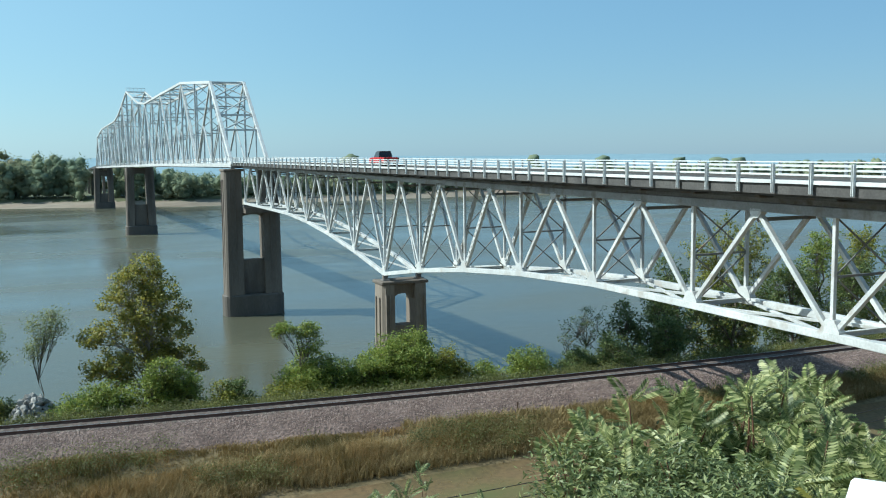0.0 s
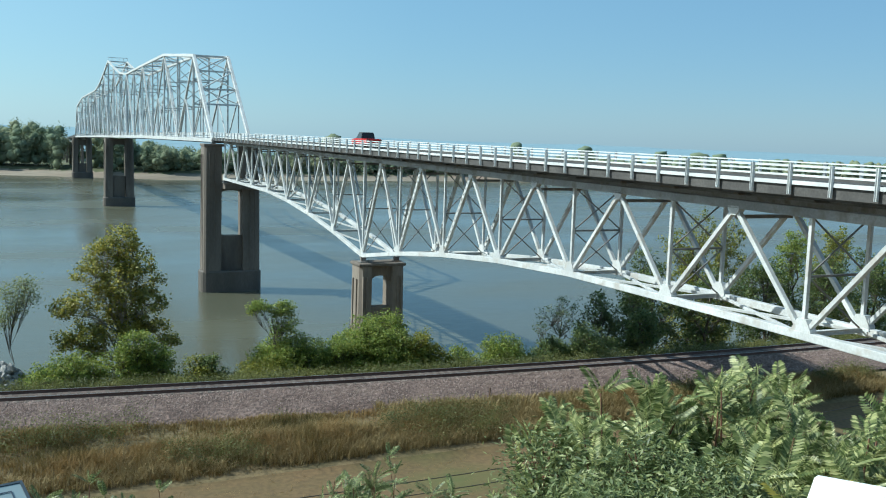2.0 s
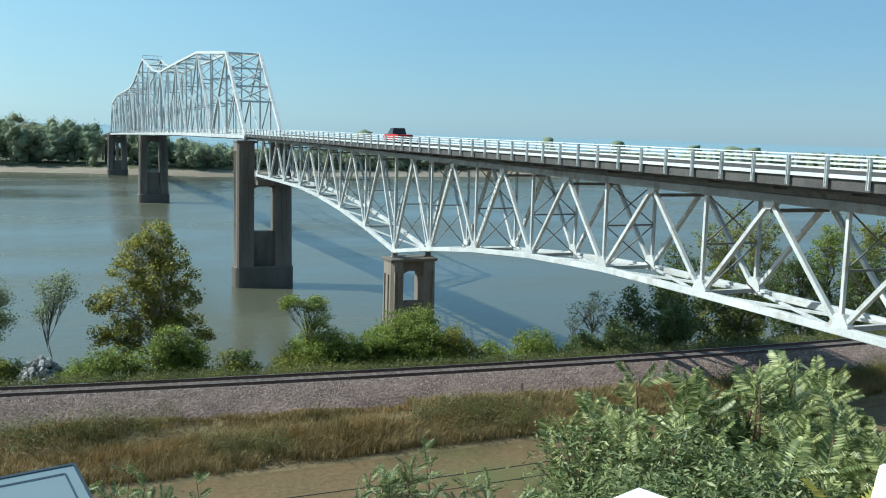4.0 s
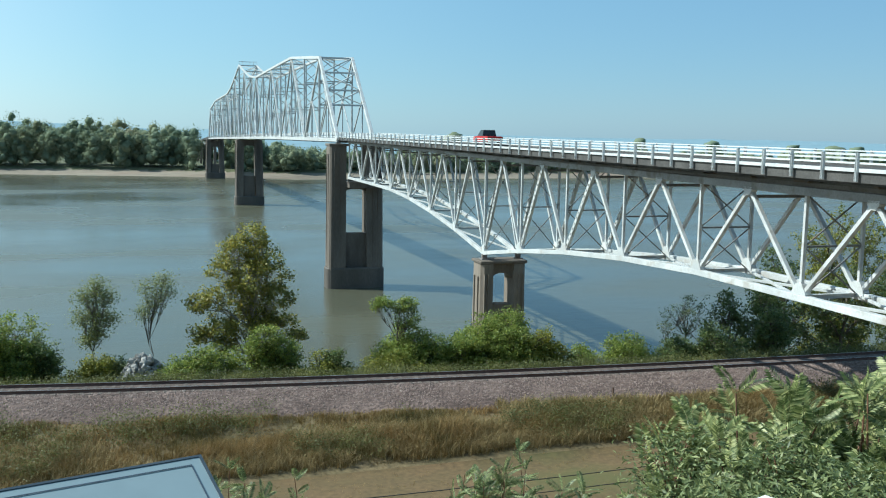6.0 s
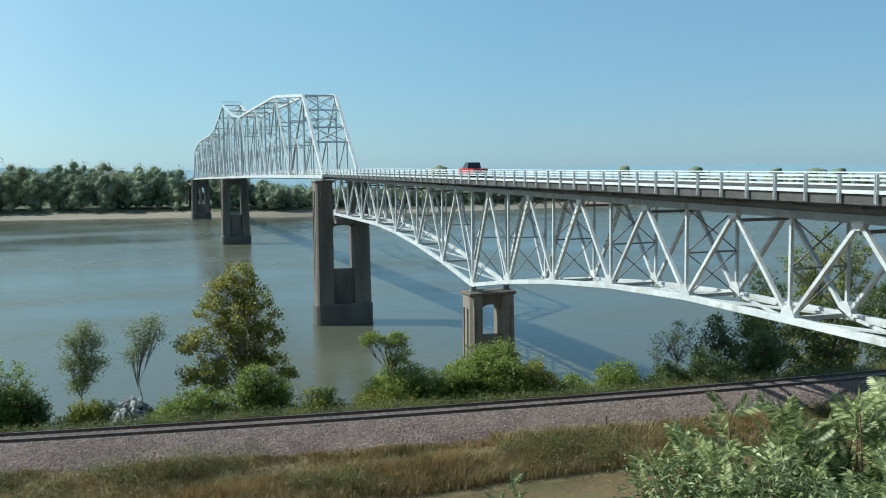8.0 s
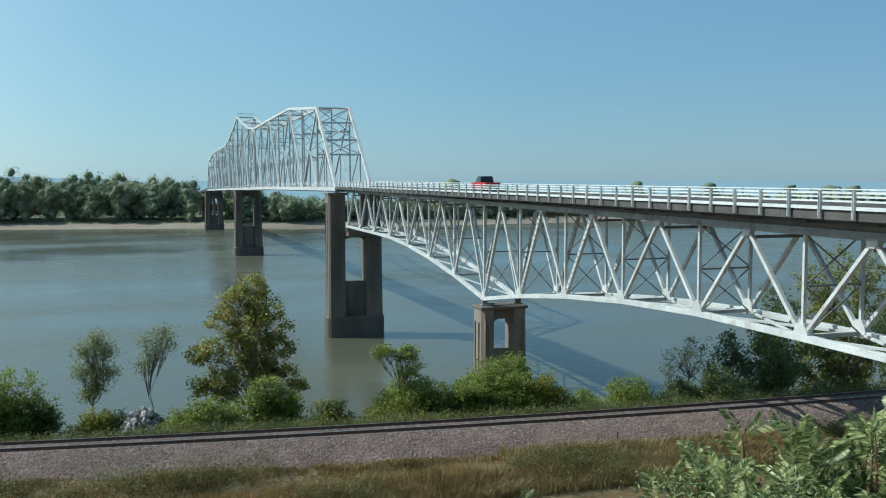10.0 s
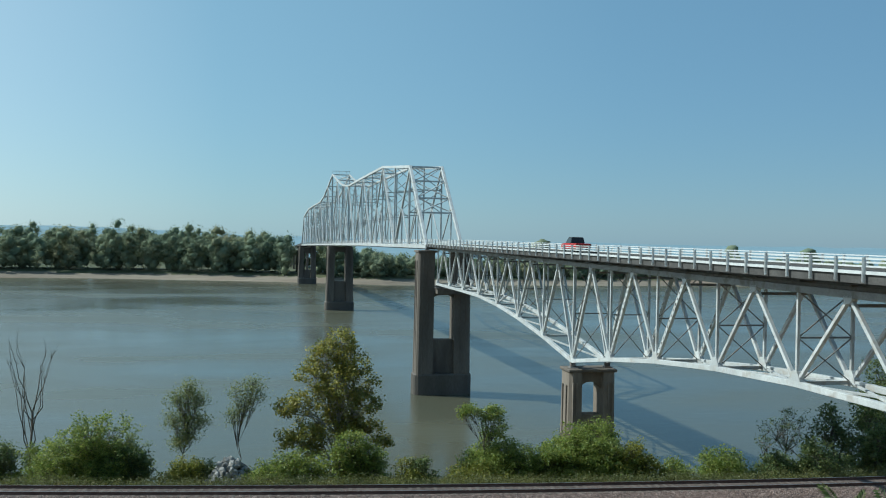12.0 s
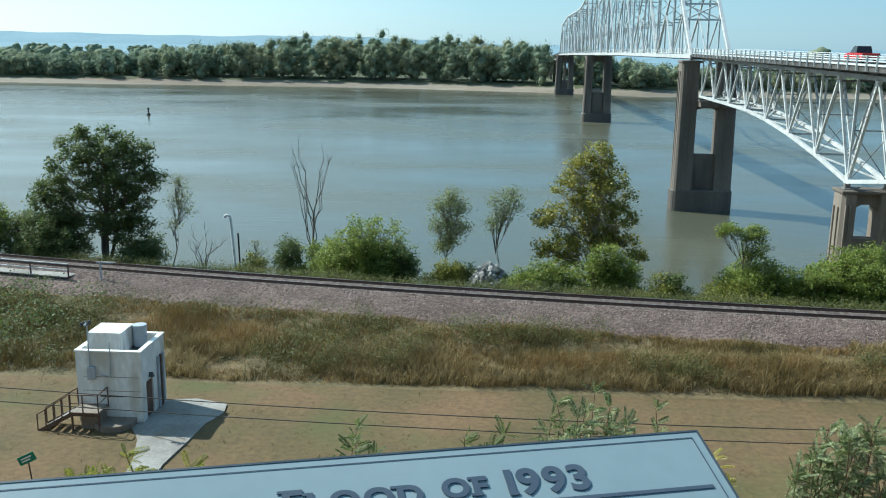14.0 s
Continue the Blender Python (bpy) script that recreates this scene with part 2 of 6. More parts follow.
def water_material():
    m, nt, b = nodes_of("muddy_river_water")
    n, l = nt.nodes, nt.links
    geo = n.new("ShaderNodeNewGeometry")
    mp = n.new("ShaderNodeMapping"); mp.inputs["Scale"].default_value = (0.5, 1, 1)
    l.new(geo.outputs["Position"], mp.inputs[0])
    a = n.new("ShaderNodeTexNoise"); a.inputs["Scale"].default_value = 0.5; a.inputs["Detail"].default_value = 5
    c = n.new("ShaderNodeTexNoise"); c.inputs["Scale"].default_value = 0.02; c.inputs["Detail"].default_value = 4
    l.new(mp.outputs[0], a.inputs["Vector"]); l.new(mp.outputs[0], c.inputs["Vector"])
    r = n.new("ShaderNodeValToRGB")
    r.color_ramp.elements[0].color, r.color_ramp.elements[1].color = (0.074, 0.075, 0.053, 1), (0.098, 0.096, 0.066, 1)
    r.color_ramp.elements[0].position, r.color_ramp.elements[1].position = 0.4, 0.6
    l.new(c.outputs["Fac"], r.inputs[0]); l.new(r.outputs[0], b.inputs["Base Color"])
    rr = n.new("ShaderNodeMapRange"); rr.inputs["From Min"].default_value, rr.inputs["From Max"].default_value = 0.35, 0.65
    rr.inputs["To Min"].default_value, rr.inputs["To Max"].default_value = 0.14, 0.32
    l.new(c.outputs["Fac"], rr.inputs["Value"]); l.new(rr.outputs[0], b.inputs["Roughness"])
    b.inputs["IOR"].default_value = 1.33
    bp = n.new("ShaderNodeBump"); bp.inputs["Strength"].default_value, bp.inputs["Distance"].default_value = 0.35, 0.12
    l.new(a.outputs["Fac"], bp.inputs["Height"]); l.new(bp.outputs[0], b.inputs["Normal"])
    return m


WATER = water_material()
# ---- building helpers ----
rng = np.random.default_rng(7)


def mesh_np(name, verts, faces, material):
    """A mesh from arrays; all faces have the same number of corners."""
    me = bpy.data.meshes.new(name)
    verts, faces = np.asarray(verts, np.float32), np.asarray(faces, np.int32)
    k = faces.shape[1]
    me.vertices.add(len(verts)); me.vertices.foreach_set("co", verts.ravel())
    me.loops.add(faces.size); me.loops.foreach_set("vertex_index", faces.ravel())
    me.polygons.add(len(faces))
    me.polygons.foreach_set("loop_start", np.arange(0, faces.size, k, dtype=np.int32))
    me.polygons.foreach_set("loop_total", np.full(len(faces), k, np.int32))
    me.update(calc_edges=True)
    me.materials.append(material)
    return me


def thing(name, place, label, category, group="", kind=""):
    ob = new(name)
    ob.matrix_world = Matrix.Translation(place)
    ob.empty_display_size = 0.3
    return tagged(ob, label, category, group, kind)


def under(ob, parent):
    """Make ob a part of parent while it stays where it is."""
    ob.parent = parent
    top = parent
    m = Matrix.Identity(4)
    while top:
        m = top.matrix_basis.copy() if top.parent is None else top.parent.matrix_basis @ top.matrix_basis
        break
    ob.matrix_parent_inverse = m.inverted()
    return ob


def part(name, bm, material, parent, label=""):
    me = bpy.data.meshes.new(name)
    bm.normal_update()
    bm.to_mesh(me); bm.free()
    me.materials.append(material)
    ob = new(name, me)
    if parent:
        under(ob, parent)
    return tagged(ob, label) if label else ob


def part_me(name, me, parent, label=""):
    ob = new(name, me)
    if parent:
        under(ob, parent)
    return tagged(ob, label) if label else ob


def add_box(bm, a, b, bevel=0.0):
    a, b = Vector(a), Vector(b)
    vs = bmesh.ops.create_cube(bm, size=1)["verts"]
    for v in vs:
        v.co = (a + b) / 2 + Vector([v.co[i] * (b - a)[i] for i in range(3)])
    if bevel:
        es = list({e for v in vs for e in v.link_edges})
        bmesh.ops.bevel(bm, geom=es, offset=bevel, segments=1, affect="EDGES")


def boxes(*pairs, bevel=0.0):
    bm = bmesh.new()
    for a, b in pairs:
        add_box(bm, a, b, bevel)
    return bm


def frame_between(p, q, up=(0, 0, 1)):
    """Matrix whose z runs from p to q, with x as near as may be across 'up'."""
    p, q = Vector(p), Vector(q)
    z = (q - p).normalized()
    u = Vector(up)
    x = u.cross(z)
    if x.length < 1e-4:
        x = Vector((1, 0, 0)).cross(z)
        if x.length < 1e-4:
            x = Vector((0, 1, 0)).cross(z)
    x.normalize()
    y = z.cross(x)
    m = Matrix((x, y, z)).transposed().to_4x4()
    m.translation = p
    return m, (q - p).length


UNIT = {}


def unit_section(kind, material):
    """Unit-long section along z, unit wide and high, shared by all members of its kind and paint."""
    key = (kind, material.name)
    if key in UNIT:
        return UNIT[key]
    if kind == "box":
        c = 0.06
        ring = [(-.5 + c, -.5), (.5 - c, -.5), (.5, -.5 + c), (.5, .5 - c), (.5 - c, .5), (-.5 + c, .5), (-.5, .5 - c), (-.5, -.5 + c)]
    else:
        w = 0.07
        ring = [(-.5, -.5), (.5, -.5), (.5, -.38), (w, -.38), (w, .38), (.5, .38), (.5, .5), (-.5, .5), (-.5, .38), (-w, .38), (-w, -.38), (-.5, -.38)]
    bm = bmesh.new()
    lo = [bm.verts.new((x, y, 0)) for x, y in ring]
    hi = [bm.verts.new((x, y, 1)) for x, y in ring]
    bm.faces.new(lo[::-1]); bm.faces.new(hi)
    for i in range(len(ring)):
        j = (i + 1) % len(ring)
        bm.faces.new((lo[i], lo[j], hi[j], hi[i]))
    me = bpy.data.meshes.new(kind + "_section")
    bm.to_mesh(me); bm.free()
    me.materials.append(material)
    UNIT[key] = me
    return me


def member(name, p, q, w, h, material, parent, kind="box", up=(0, 0, 1)):
    """A straight bar from p to q, w wide across 'up' and h deep."""
    m, length = frame_between(p, q, up)
    ob = new(name, unit_section(kind, material))
    ob.matrix_basis = m @ Matrix.Diagonal((w, h, length, 1))
    return under(ob, parent)


def laced(name, p, q, w, h, material, parent, step=0.62):
    """Two side plates tied by batten plates with open holes between."""
    m, length = frame_between(p, q, (1, 0, 0))
    bm = bmesh.new()
    for s in (-1, 1):
        add_box(bm, (s * w / 2 - 0.015, -h / 2, 0), (s * w / 2 + 0.015, h / 2, length))
    n = int(length / step)
    for i in range(n + 1):
        z = length * i / n
        for s in (-1, 1):
            add_box(bm, (-w / 2, s * h / 2 - 0.012, max(0, z - 0.17)), (w / 2, s * h / 2 + 0.012, min(length, z + 0.17)))
            for e in (-1, 1):
                x = e * (w / 2 - 0.05)
                add_box(bm, (x - 0.05, s * h / 2 - 0.011, max(0, z - 0.31)), (x + 0.05, s * h / 2 + 0.011, min(length, z + 0.31)))
    bm.transform(m)
    return part(name, bm, material, parent)


def tube_np(segs, sides=6):
    """Tapered tubes along (p, q, r0, r1) rows."""
    segs = np.asarray(segs, float)
    p, q, r0, r1 = segs[:, :3], segs[:, 3:6], segs[:, 6], segs[:, 7]
    z = q - p
    z /= np.maximum(np.linalg.norm(z, axis=1, keepdims=True), 1e-6)
    ref = np.where(np.abs(z[:, 2:3]) > 0.9, np.array([[1., 0, 0]]), np.array([[0, 0, 1.]]))
    x = np.cross(ref, z); x /= np.linalg.norm(x, axis=1, keepdims=True)
    y = np.cross(z, x)
    a = np.linspace(0, 2 * np.pi, sides, endpoint=False)
    ring = x[:, None] * np.cos(a)[None, :, None] + y[:, None] * np.sin(a)[None, :, None]
    v = np.concatenate([p[:, None] + ring * r0[:, None, None], q[:, None] + ring * r1[:, None, None]], 1)
    n = len(segs)
    base = (np.arange(n) * 2 * sides)[:, None, None]
    i = np.arange(sides); j = (i + 1) % sides
    f = np.stack([i, j, j + sides, i + sides], 1)[None] + base
    return v.reshape(-1, 3), f.reshape(-1, 4)


def path_tube(points, r, sides=5):
    """One unbroken tube along a line of points."""
    pts = np.asarray(points, float)
    d = np.gradient(pts, axis=0); d /= np.linalg.norm(d, axis=1, keepdims=True)
    ref = np.array([0, 1.0, 0]) if abs(d[0][1]) < 0.9 else np.array([0, 0, 1.0])
    x = np.cross(ref, d); x /= np.linalg.norm(x, axis=1, keepdims=True)
    y = np.cross(d, x)
    a = np.linspace(0, 2 * np.pi, sides, endpoint=False)
    v = (pts[:, None] + r * (x[:, None] * np.cos(a)[None, :, None] + y[:, None] * np.sin(a)[None, :, None])).reshape(-1, 3)
    f = [(k * sides + i, k * sides + (i + 1) % sides, (k + 1) * sides + (i + 1) % sides, (k + 1) * sides + i) for k in range(len(pts) - 1) for i in range(sides)]
    return v, f


def random_turns(n, tilt=None):
    """n random rotations; tilt (radians) holds the local z near straight up."""
    if tilt is None:
        q = rng.normal(size=(n, 4)); q /= np.linalg.norm(q, axis=1, keepdims=True)
        w, x, y, z = q.T
        return np.stack([np.stack([1 - 2 * (y * y + z * z), 2 * (x * y - z * w), 2 * (x * z + y * w)], 1),
                         np.stack([2 * (x * y + z * w), 1 - 2 * (x * x + z * z), 2 * (y * z - x * w)], 1),
                         np.stack([2 * (x * z - y * w), 2 * (y * z + x * w), 1 - 2 * (x * x + y * y)], 1)], 1)
    a, b, c = rng.uniform(0, 2 * np.pi, n), np.abs(rng.normal(0, tilt, n)), rng.uniform(0, 2 * np.pi, n)

    def rz(t):
        o, l = np.zeros(n), np.ones(n)
        return np.stack([np.stack([np.cos(t), -np.sin(t), o], 1), np.stack([np.sin(t), np.cos(t), o], 1), np.stack([o, o, l], 1)], 1)
    o, l = np.zeros(n), np.ones(n)
    ry = np.stack([np.stack([np.cos(b), o, np.sin(b)], 1), np.stack([o, l, o], 1), np.stack([-np.sin(b), o, np.cos(b)], 1)], 1)
    return rz(a) @ ry @ rz(c)


def scatter(base_v, base_f, at, turns, sizes):
    """Copies of a small shape joined into one pair of arrays."""
    base_v, base_f = np.asarray(base_v, float), np.asarray(base_f)
    sizes = np.asarray(sizes, float)
    if sizes.ndim == 1:
        sizes = sizes[:, None]
    v = np.einsum("nij,nkj->nki", turns, base_v[None] * sizes[:, None, :]) + np.asarray(at)[:, None]
    f = base_f[None] + (np.arange(len(at)) * len(base_v))[:, None, None]
    return v.reshape(-1, 3), f.reshape(-1, base_f.shape[1])


LEAF_V = [(0, -0.5, 0), (0.32, 0, 0.10), (0, 0.5, 0), (-0.32, 0, 0.10)]
LEAF_F = [(0, 1, 2), (0, 2, 3)]


def interp(x, table):
    return float(np.interp(x, [a for a, _ in table], [b for _, b in table]))
# ---- ground, river, far shore ----
def track_y(x):
    """Centre line of the railway, which bends gently along the bank."""
    c = min(max(x, -60), 60)
    return 61.4 - 0.13 * c + 0.001 * c * c + (x - c) * (-0.13 + 0.002 * c)


SHORE = [(-3000, 800), (-900, 650), (-350, 622), (-230, 628), (-80, 626), (20, 600), (45, 588), (85, 572), (400, 600), (1200, 700), (3000, 900)]
ACROSS = [(-400, 31), (-40, 30), (0, 29.0), (2.6, 28.9), (6, 26.2), (14, 19), (22, 13.6), (27, 12.2), (30, 12.0), (48.8, 12.0), (50.5, 12.35), (56.6, 13.35),
          (57.8, 13.4), (65.4, 13.35), (67.4, 12.6), (70, 11.3), (74, 9.5), (80, 6.5), (90, 1.8), (97, -1.2), (110, -3)]
BRINK = [(60, 13.4), (66.5, 13.4), (69, 13.0), (73, 12.2), (80, 8.5), (90, 2.5), (97, -1.2)]     # level at which the crowns on the bank begin


def ground_z(x, y):
    shift = (track_y(x) - 61.4) * min(max((y - 46) / 10, 0), 1) if y < 100 else 0
    near = interp(y - shift, ACROSS)
    d = y - interp(x, SHORE)
    far = interp(d, [(-60, -4), (0, 0), (7, 0.7), (12, 1.9), (18, 2.4), (26, 4.6), (60, 5), (600, 6), (4000, 8)])
    z = near if y < 250 else max(-3, far)
    if y < 95 or d > 0:
        amp = 0.05 if 28 < y < 49 else 0.12
        z += amp * noise.noise((x * 0.21, y * 0.21, 0.3)) + amp * 0.5 * noise.noise((x * 0.8, y * 0.8, 3.1))
    return z


def drop(x, y):
    """How far the bank falls away below the foot of the crowns that grow on it."""
    if not 64 < y < 97:
        return 0.0
    shift = track_y(x) - 61.4
    return interp(y - shift, BRINK) - interp(y - shift, ACROSS)


def axis(*spans):
    out = []
    for a, b, step in spans:
        out += list(np.arange(a, b, step))
    return out + [spans[-1][1]]


gx = axis((-3600, -1000, 300), (-1000, -300, 50), (-300, -90, 15), (-90, 110, 1.25), (110, 300, 12), (300, 1000, 50), (1000, 3600, 300))
gy = axis((-400, -20, 20), (-20, 26, 1.5), (26, 48, 1.6), (48, 76, 0.7), (76, 112, 2), (112, 580, 60), (580, 760, 3.0), (760, 1000, 20), (1000, 4800, 380))
gv = [(x, y, ground_z(x, y)) for y in gy for x in gx]
nx = len(gx)
gf, gm = [], []
for j in range(len(gy) - 1):
    for i in range(nx - 1):
        gf.append((j * nx + i, j * nx + i + 1, (j + 1) * nx + i + 1, (j + 1) * nx + i))
        x, y = (gx[i] + gx[i + 1]) / 2, (gy[j] + gy[j + 1]) / 2
        d = y - interp(x, SHORE)
        yy = y - (track_y(x) - 61.4) * min(max((y - 46) / 10, 0), 1)
        # Ground beyond 1000 m takes the same haze-tinted colour as the hills.
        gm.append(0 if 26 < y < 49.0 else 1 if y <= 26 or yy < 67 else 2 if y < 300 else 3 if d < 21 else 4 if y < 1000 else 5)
gme = mesh_np("ground", gv, gf, LAWN)
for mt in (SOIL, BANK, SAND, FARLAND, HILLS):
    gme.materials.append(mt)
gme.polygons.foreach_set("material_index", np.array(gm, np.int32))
gme.polygons.foreach_set("use_smooth", np.ones(len(gf), bool))
tagged(new("ground", gme), "dry mown lawn, weedy railway bank and sandy far shore", "ground", kind="structure")

bm = bmesh.new()
bmesh.ops.create_grid(bm, x_segments=8, y_segments=8, size=1)
bm.transform(Matrix.Translation((0, 560, 0.3)) @ Matrix.Diagonal((3600, 480, 1, 1)))
tagged(part("water", bm, WATER, None), "wide muddy brown river with small ripples", "river", kind="structure")

# far hills along the horizon
hx = np.arange(-3600, 3601, 60.0)
hz = np.array([16 + 10 * noise.noise((x * 0.0011, 0, 5)) + 6 * noise.noise((x * 0.006, 0, 9)) + interp(x, [(-900, 34), (-300, 20), (0, 6), (400, 0)]) for x in hx])
hv = np.concatenate([np.stack([hx, np.full_like(hx, 3900), np.zeros_like(hx)], 1), np.stack([hx, np.full_like(hx, 4200), hz], 1),
                     np.stack([hx, np.full_like(hx, 4600), np.zeros_like(hx)], 1)])
n_ = len(hx)
hf = [(k * n_ + i, k * n_ + i + 1, (k + 1) * n_ + i + 1, (k + 1) * n_ + i) for k in (0, 1) for i in range(n_ - 1)]
tagged(new("backdrop", mesh_np("backdrop", hv, hf, HILLS)), "low hills on the horizon tinted pale blue for haze", "hills", kind="structure")


# ---- railway ----
def strip_along(x0, x1, step, profile, material, name):
    """A mesh swept along the railway: profile is (offset from centre line, height) in order."""
    xs = np.arange(x0, x1 + 0.01, step)
    v, f, k = [], [], len(profile)
    for x in xs:
        s = (track_y(x + 0.5) - track_y(x - 0.5))
        c = 1 / math.hypot(1, s)
        for o, z in profile:
            v.append((x - s * c * o, track_y(x) + c * o, z))
    for a in range(len(xs) - 1):
        for b in range(k - 1):
            f.append((a * k + b, (a + 1) * k + b, (a + 1) * k + b + 1, a * k + b + 1))
    return mesh_np(name, v, f, material)


RAILZ = 14.3
bed = strip_along(-250, 260, 2.0, [(-5.0, 13.25), (-4.2, 13.62), (-2.0, 13.98), (-1.5, 14.08), (0, 14.09), (1.5, 14.08), (2.1, 13.9), (3.6, 13.25)], BALLAST, "ballast_bed")
bed_ob = tagged(new("ballast_bed", bed), "bed of grey-pink crushed stone under the railway", "railway bed", kind="structure")
stain = surface("oil_stained_ballast", (0.07, 0.05, 0.043), (0.12, 0.086, 0.074), 0.6, 6, 0.95, 0.8, 0, 0.4, 0.1)
tagged(new("ballast_between_rails", strip_along(-250, 260, 2.0, [(-1.2, 14.095), (1.2, 14.095)], stain, "ballast_between_rails")), "dark oil-stained crushed stone between the rails", "railway bed", kind="structure")
ns = 26000
sx = rng.uniform(-48, 75, ns)
so = -np.abs(rng.normal(0, 1.9, ns)) - 1.0
so = np.where(so < -5.0, rng.uniform(-5.0, -1.3, ns), so)
sz = np.interp(so, [-5.0, -4.2, -2.0, -1.5, 0], [13.25, 13.62, 13.98, 14.08, 14.09])
sy = np.array([track_y(x) for x in sx]) + so
OCT_V = [(1, 0, 0), (0, 1, 0), (-1, 0, 0), (0, -1, 0), (0, 0, 0.8), (0, 0, -0.8)]
OCT_F = [(0, 1, 4), (1, 2, 4), (2, 3, 4), (3, 0, 4), (1, 0, 5), (2, 1, 5), (3, 2, 5), (0, 3, 5)]
v, f = scatter(OCT_V, OCT_F, np.stack([sx, sy, sz], 1), random_turns(ns), rng.uniform(0.035, 0.085, (ns, 3)))
tagged(new("ballast_stones", mesh_np("ballast_stones", v, f, STONE)), "loose grey-pink crushed stones beside the rails", "gravel", kind="stuff")

track = thing("railway_track", (0, track_y(0), 14.1), "railway track with rusty rails on dark timber ties", "railway")
for side in (-1, 1):
    o = side * 0.7525
    rail = part_me("rail", strip_along(-250, 260, 2.0, [(o - .07, 14.08), (o - .07, 14.15), (o - .04, 14.165), (o - .03, 14.25), (o - .036, 14.262), (o - .036, RAILZ),
                                                     (o + .036, RAILZ), (o + .036, 14.262), (o + .03, 14.25), (o + .04, 14.165), (o + .07, 14.15), (o + .07, 14.08)], RUST, "rail"), track, "rust-brown steel rail")
    part_me("rail_head", strip_along(-250, 260, 2.0, [(o - .03, RAILZ + .003), (o + .03, RAILZ + .003)], SHINE, "rail_head"), track, "worn shiny running surface")
tie_me = bpy.data.meshes.new("tie")
tb_ = boxes(((-0.115, -1.3, -0.09), (0.115, 1.3, 0.09)), bevel=0.012)
tb_.to_mesh(tie_me); tb_.free()
tie_me.materials.append(TIE)
x = -72.0
while x < 92:
    tie = new("tie", tie_me)
    s = (track_y(x + 0.5) - track_y(x - 0.5))
    tie.matrix_basis = pose(x, track_y(x), 14.018 + rng.uniform(-0.008, 0.008), 0, 0, math.degrees(math.atan(s)) + rng.normal(0, 0.5))
    under(tie, track)
    x += 0.56
# ---- the bridge ----
CX = 37.87            # bridge axis
P1, P2, P3 = 177.3, 381.5, 585.7
DT = 2.03             # half spacing of the approach deck trusses
MT = 3.46             # half spacing of the river-span trusses
Y0, PANEL = 98.4, 10.73


def rail_z(y):
    return 29.92 + 0.0022 * y


def top_z(y):
    """Underside of the top chord."""
    return 27.22 + 0.0063 * y


def bot_z(k):
    return 21.52 + 0.0022 * PANEL * k + 0.12 - 4.4 * max(0.0, (4.5 - abs(k)) / 4.5) ** 1.8


def main_z(y):
    return interp(y, [(P1, 28.85), (P1 + 100, 28.15), (P2, 26.95), (P2 + 100, 25.75), (P3, 24.3), (700, 20.5), (800, 17)])


# -- piers --
def pier(y, w_top, w_base, leg, win, z_top, z_base, thick, label, arch=False, con=None, cx=CX):
    """Two-legged concrete pier: battered legs, a pierced wall between, a cap, and a wider footing."""
    con = con or RIVERCON
    ob = thing("bridge_pier", (cx, y, 0), label, "bridge pier", "concrete piers of the bridge")
    for s in (-1, 1):
        bm = bmesh.new()
        rings = []
        for t in np.linspace(0, 1, 5):
            z = z_base + (z_top - z_base) * t
            wo = w_base + (w_top - w_base) * t
            wi = wo - leg
            th = thick * (1.12 - 0.12 * t)
            c = 0.35
            prof = [(wi, -th), (wo - c, -th), (wo, -th + c), (wo, th - c), (wo - c, th), (wi, th)]
            rings.append([bm.verts.new((cx + s * px, y + py, z)) for px, py in prof])
        for a, b in zip(rings, rings[1:]):
            for i in range(6):
                j = (i + 1) % 6
                bm.faces.new((a[i], a[j], b[j], b[i]) if s > 0 else (a[j], a[i], b[i], b[j]))
        bm.faces.new(rings[-1] if s > 0 else rings[-1][::-1])
        bm.faces.new(rings[0][::-1] if s > 0 else rings[0])
        part("leg", bm, con, ob)
        # shallow flutes on the front and outer faces
        wm = w_base + (w_top - w_base) * 0.5
        for fx in (0.3, 0.62):
            xx = cx + s * (wm - leg * fx)
            bm = boxes(((xx - 0.07, y - thick * 1.1 - 0.05, z_base + 0.2), (xx + 0.07, y - thick * 0.95, z_top - 1.2)), bevel=0.03)
            part("rib", bm, con, ob)
        xo = cx + s * (w_base + w_top) / 2
        for fy in (-0.4, 0.4):
            bm = boxes(((xo - 0.12, y + fy * thick - 0.08, z_base + 0.2), (xo + 0.12, y + fy * thick + 0.08, z_top - 1.5)), bevel=0.03)
            part("rib", bm, con, ob)
    wi = min(w_top, w_base) - leg + 0.12
    t2 = thick * 0.5
    part("web_wall", boxes(((cx - wi, y - t2, z_base), (cx + wi, y + t2, win[0]))), con, ob)
    bm = bmesh.new()
    # crosshead with a low arch over the opening
    pts = []
    for i in range(13):
        u = -1 + i / 6
        pts.append((u * wi, win[1] + (0.5 if not arch else 0.9) * (1 - abs(u) ** 3) - (0.5 if not arch else 0.9)))
    zt = win[2]
    lo = [[bm.verts.new((cx + px, y + sy * t2, pz)) for px, pz in pts] for sy in (-1, 1)]
    hi = [[bm.verts.new((cx + px, y + sy * t2, zt)) for px, pz in pts] for sy in (-1, 1)]
    for i in range(12):
        bm.faces.new((lo[0][i], lo[0][i + 1], hi[0][i + 1], hi[0][i]))
        bm.faces.new((lo[1][i + 1], lo[1][i], hi[1][i], hi[1][i + 1]))
        bm.faces.new((lo[0][i + 1], lo[0][i], lo[1][i], lo[1][i + 1]))
        bm.faces.new((hi[0][i], hi[0][i + 1], hi[1][i + 1], hi[1][i]))
    part("crosshead", bm, con, ob)
    return ob


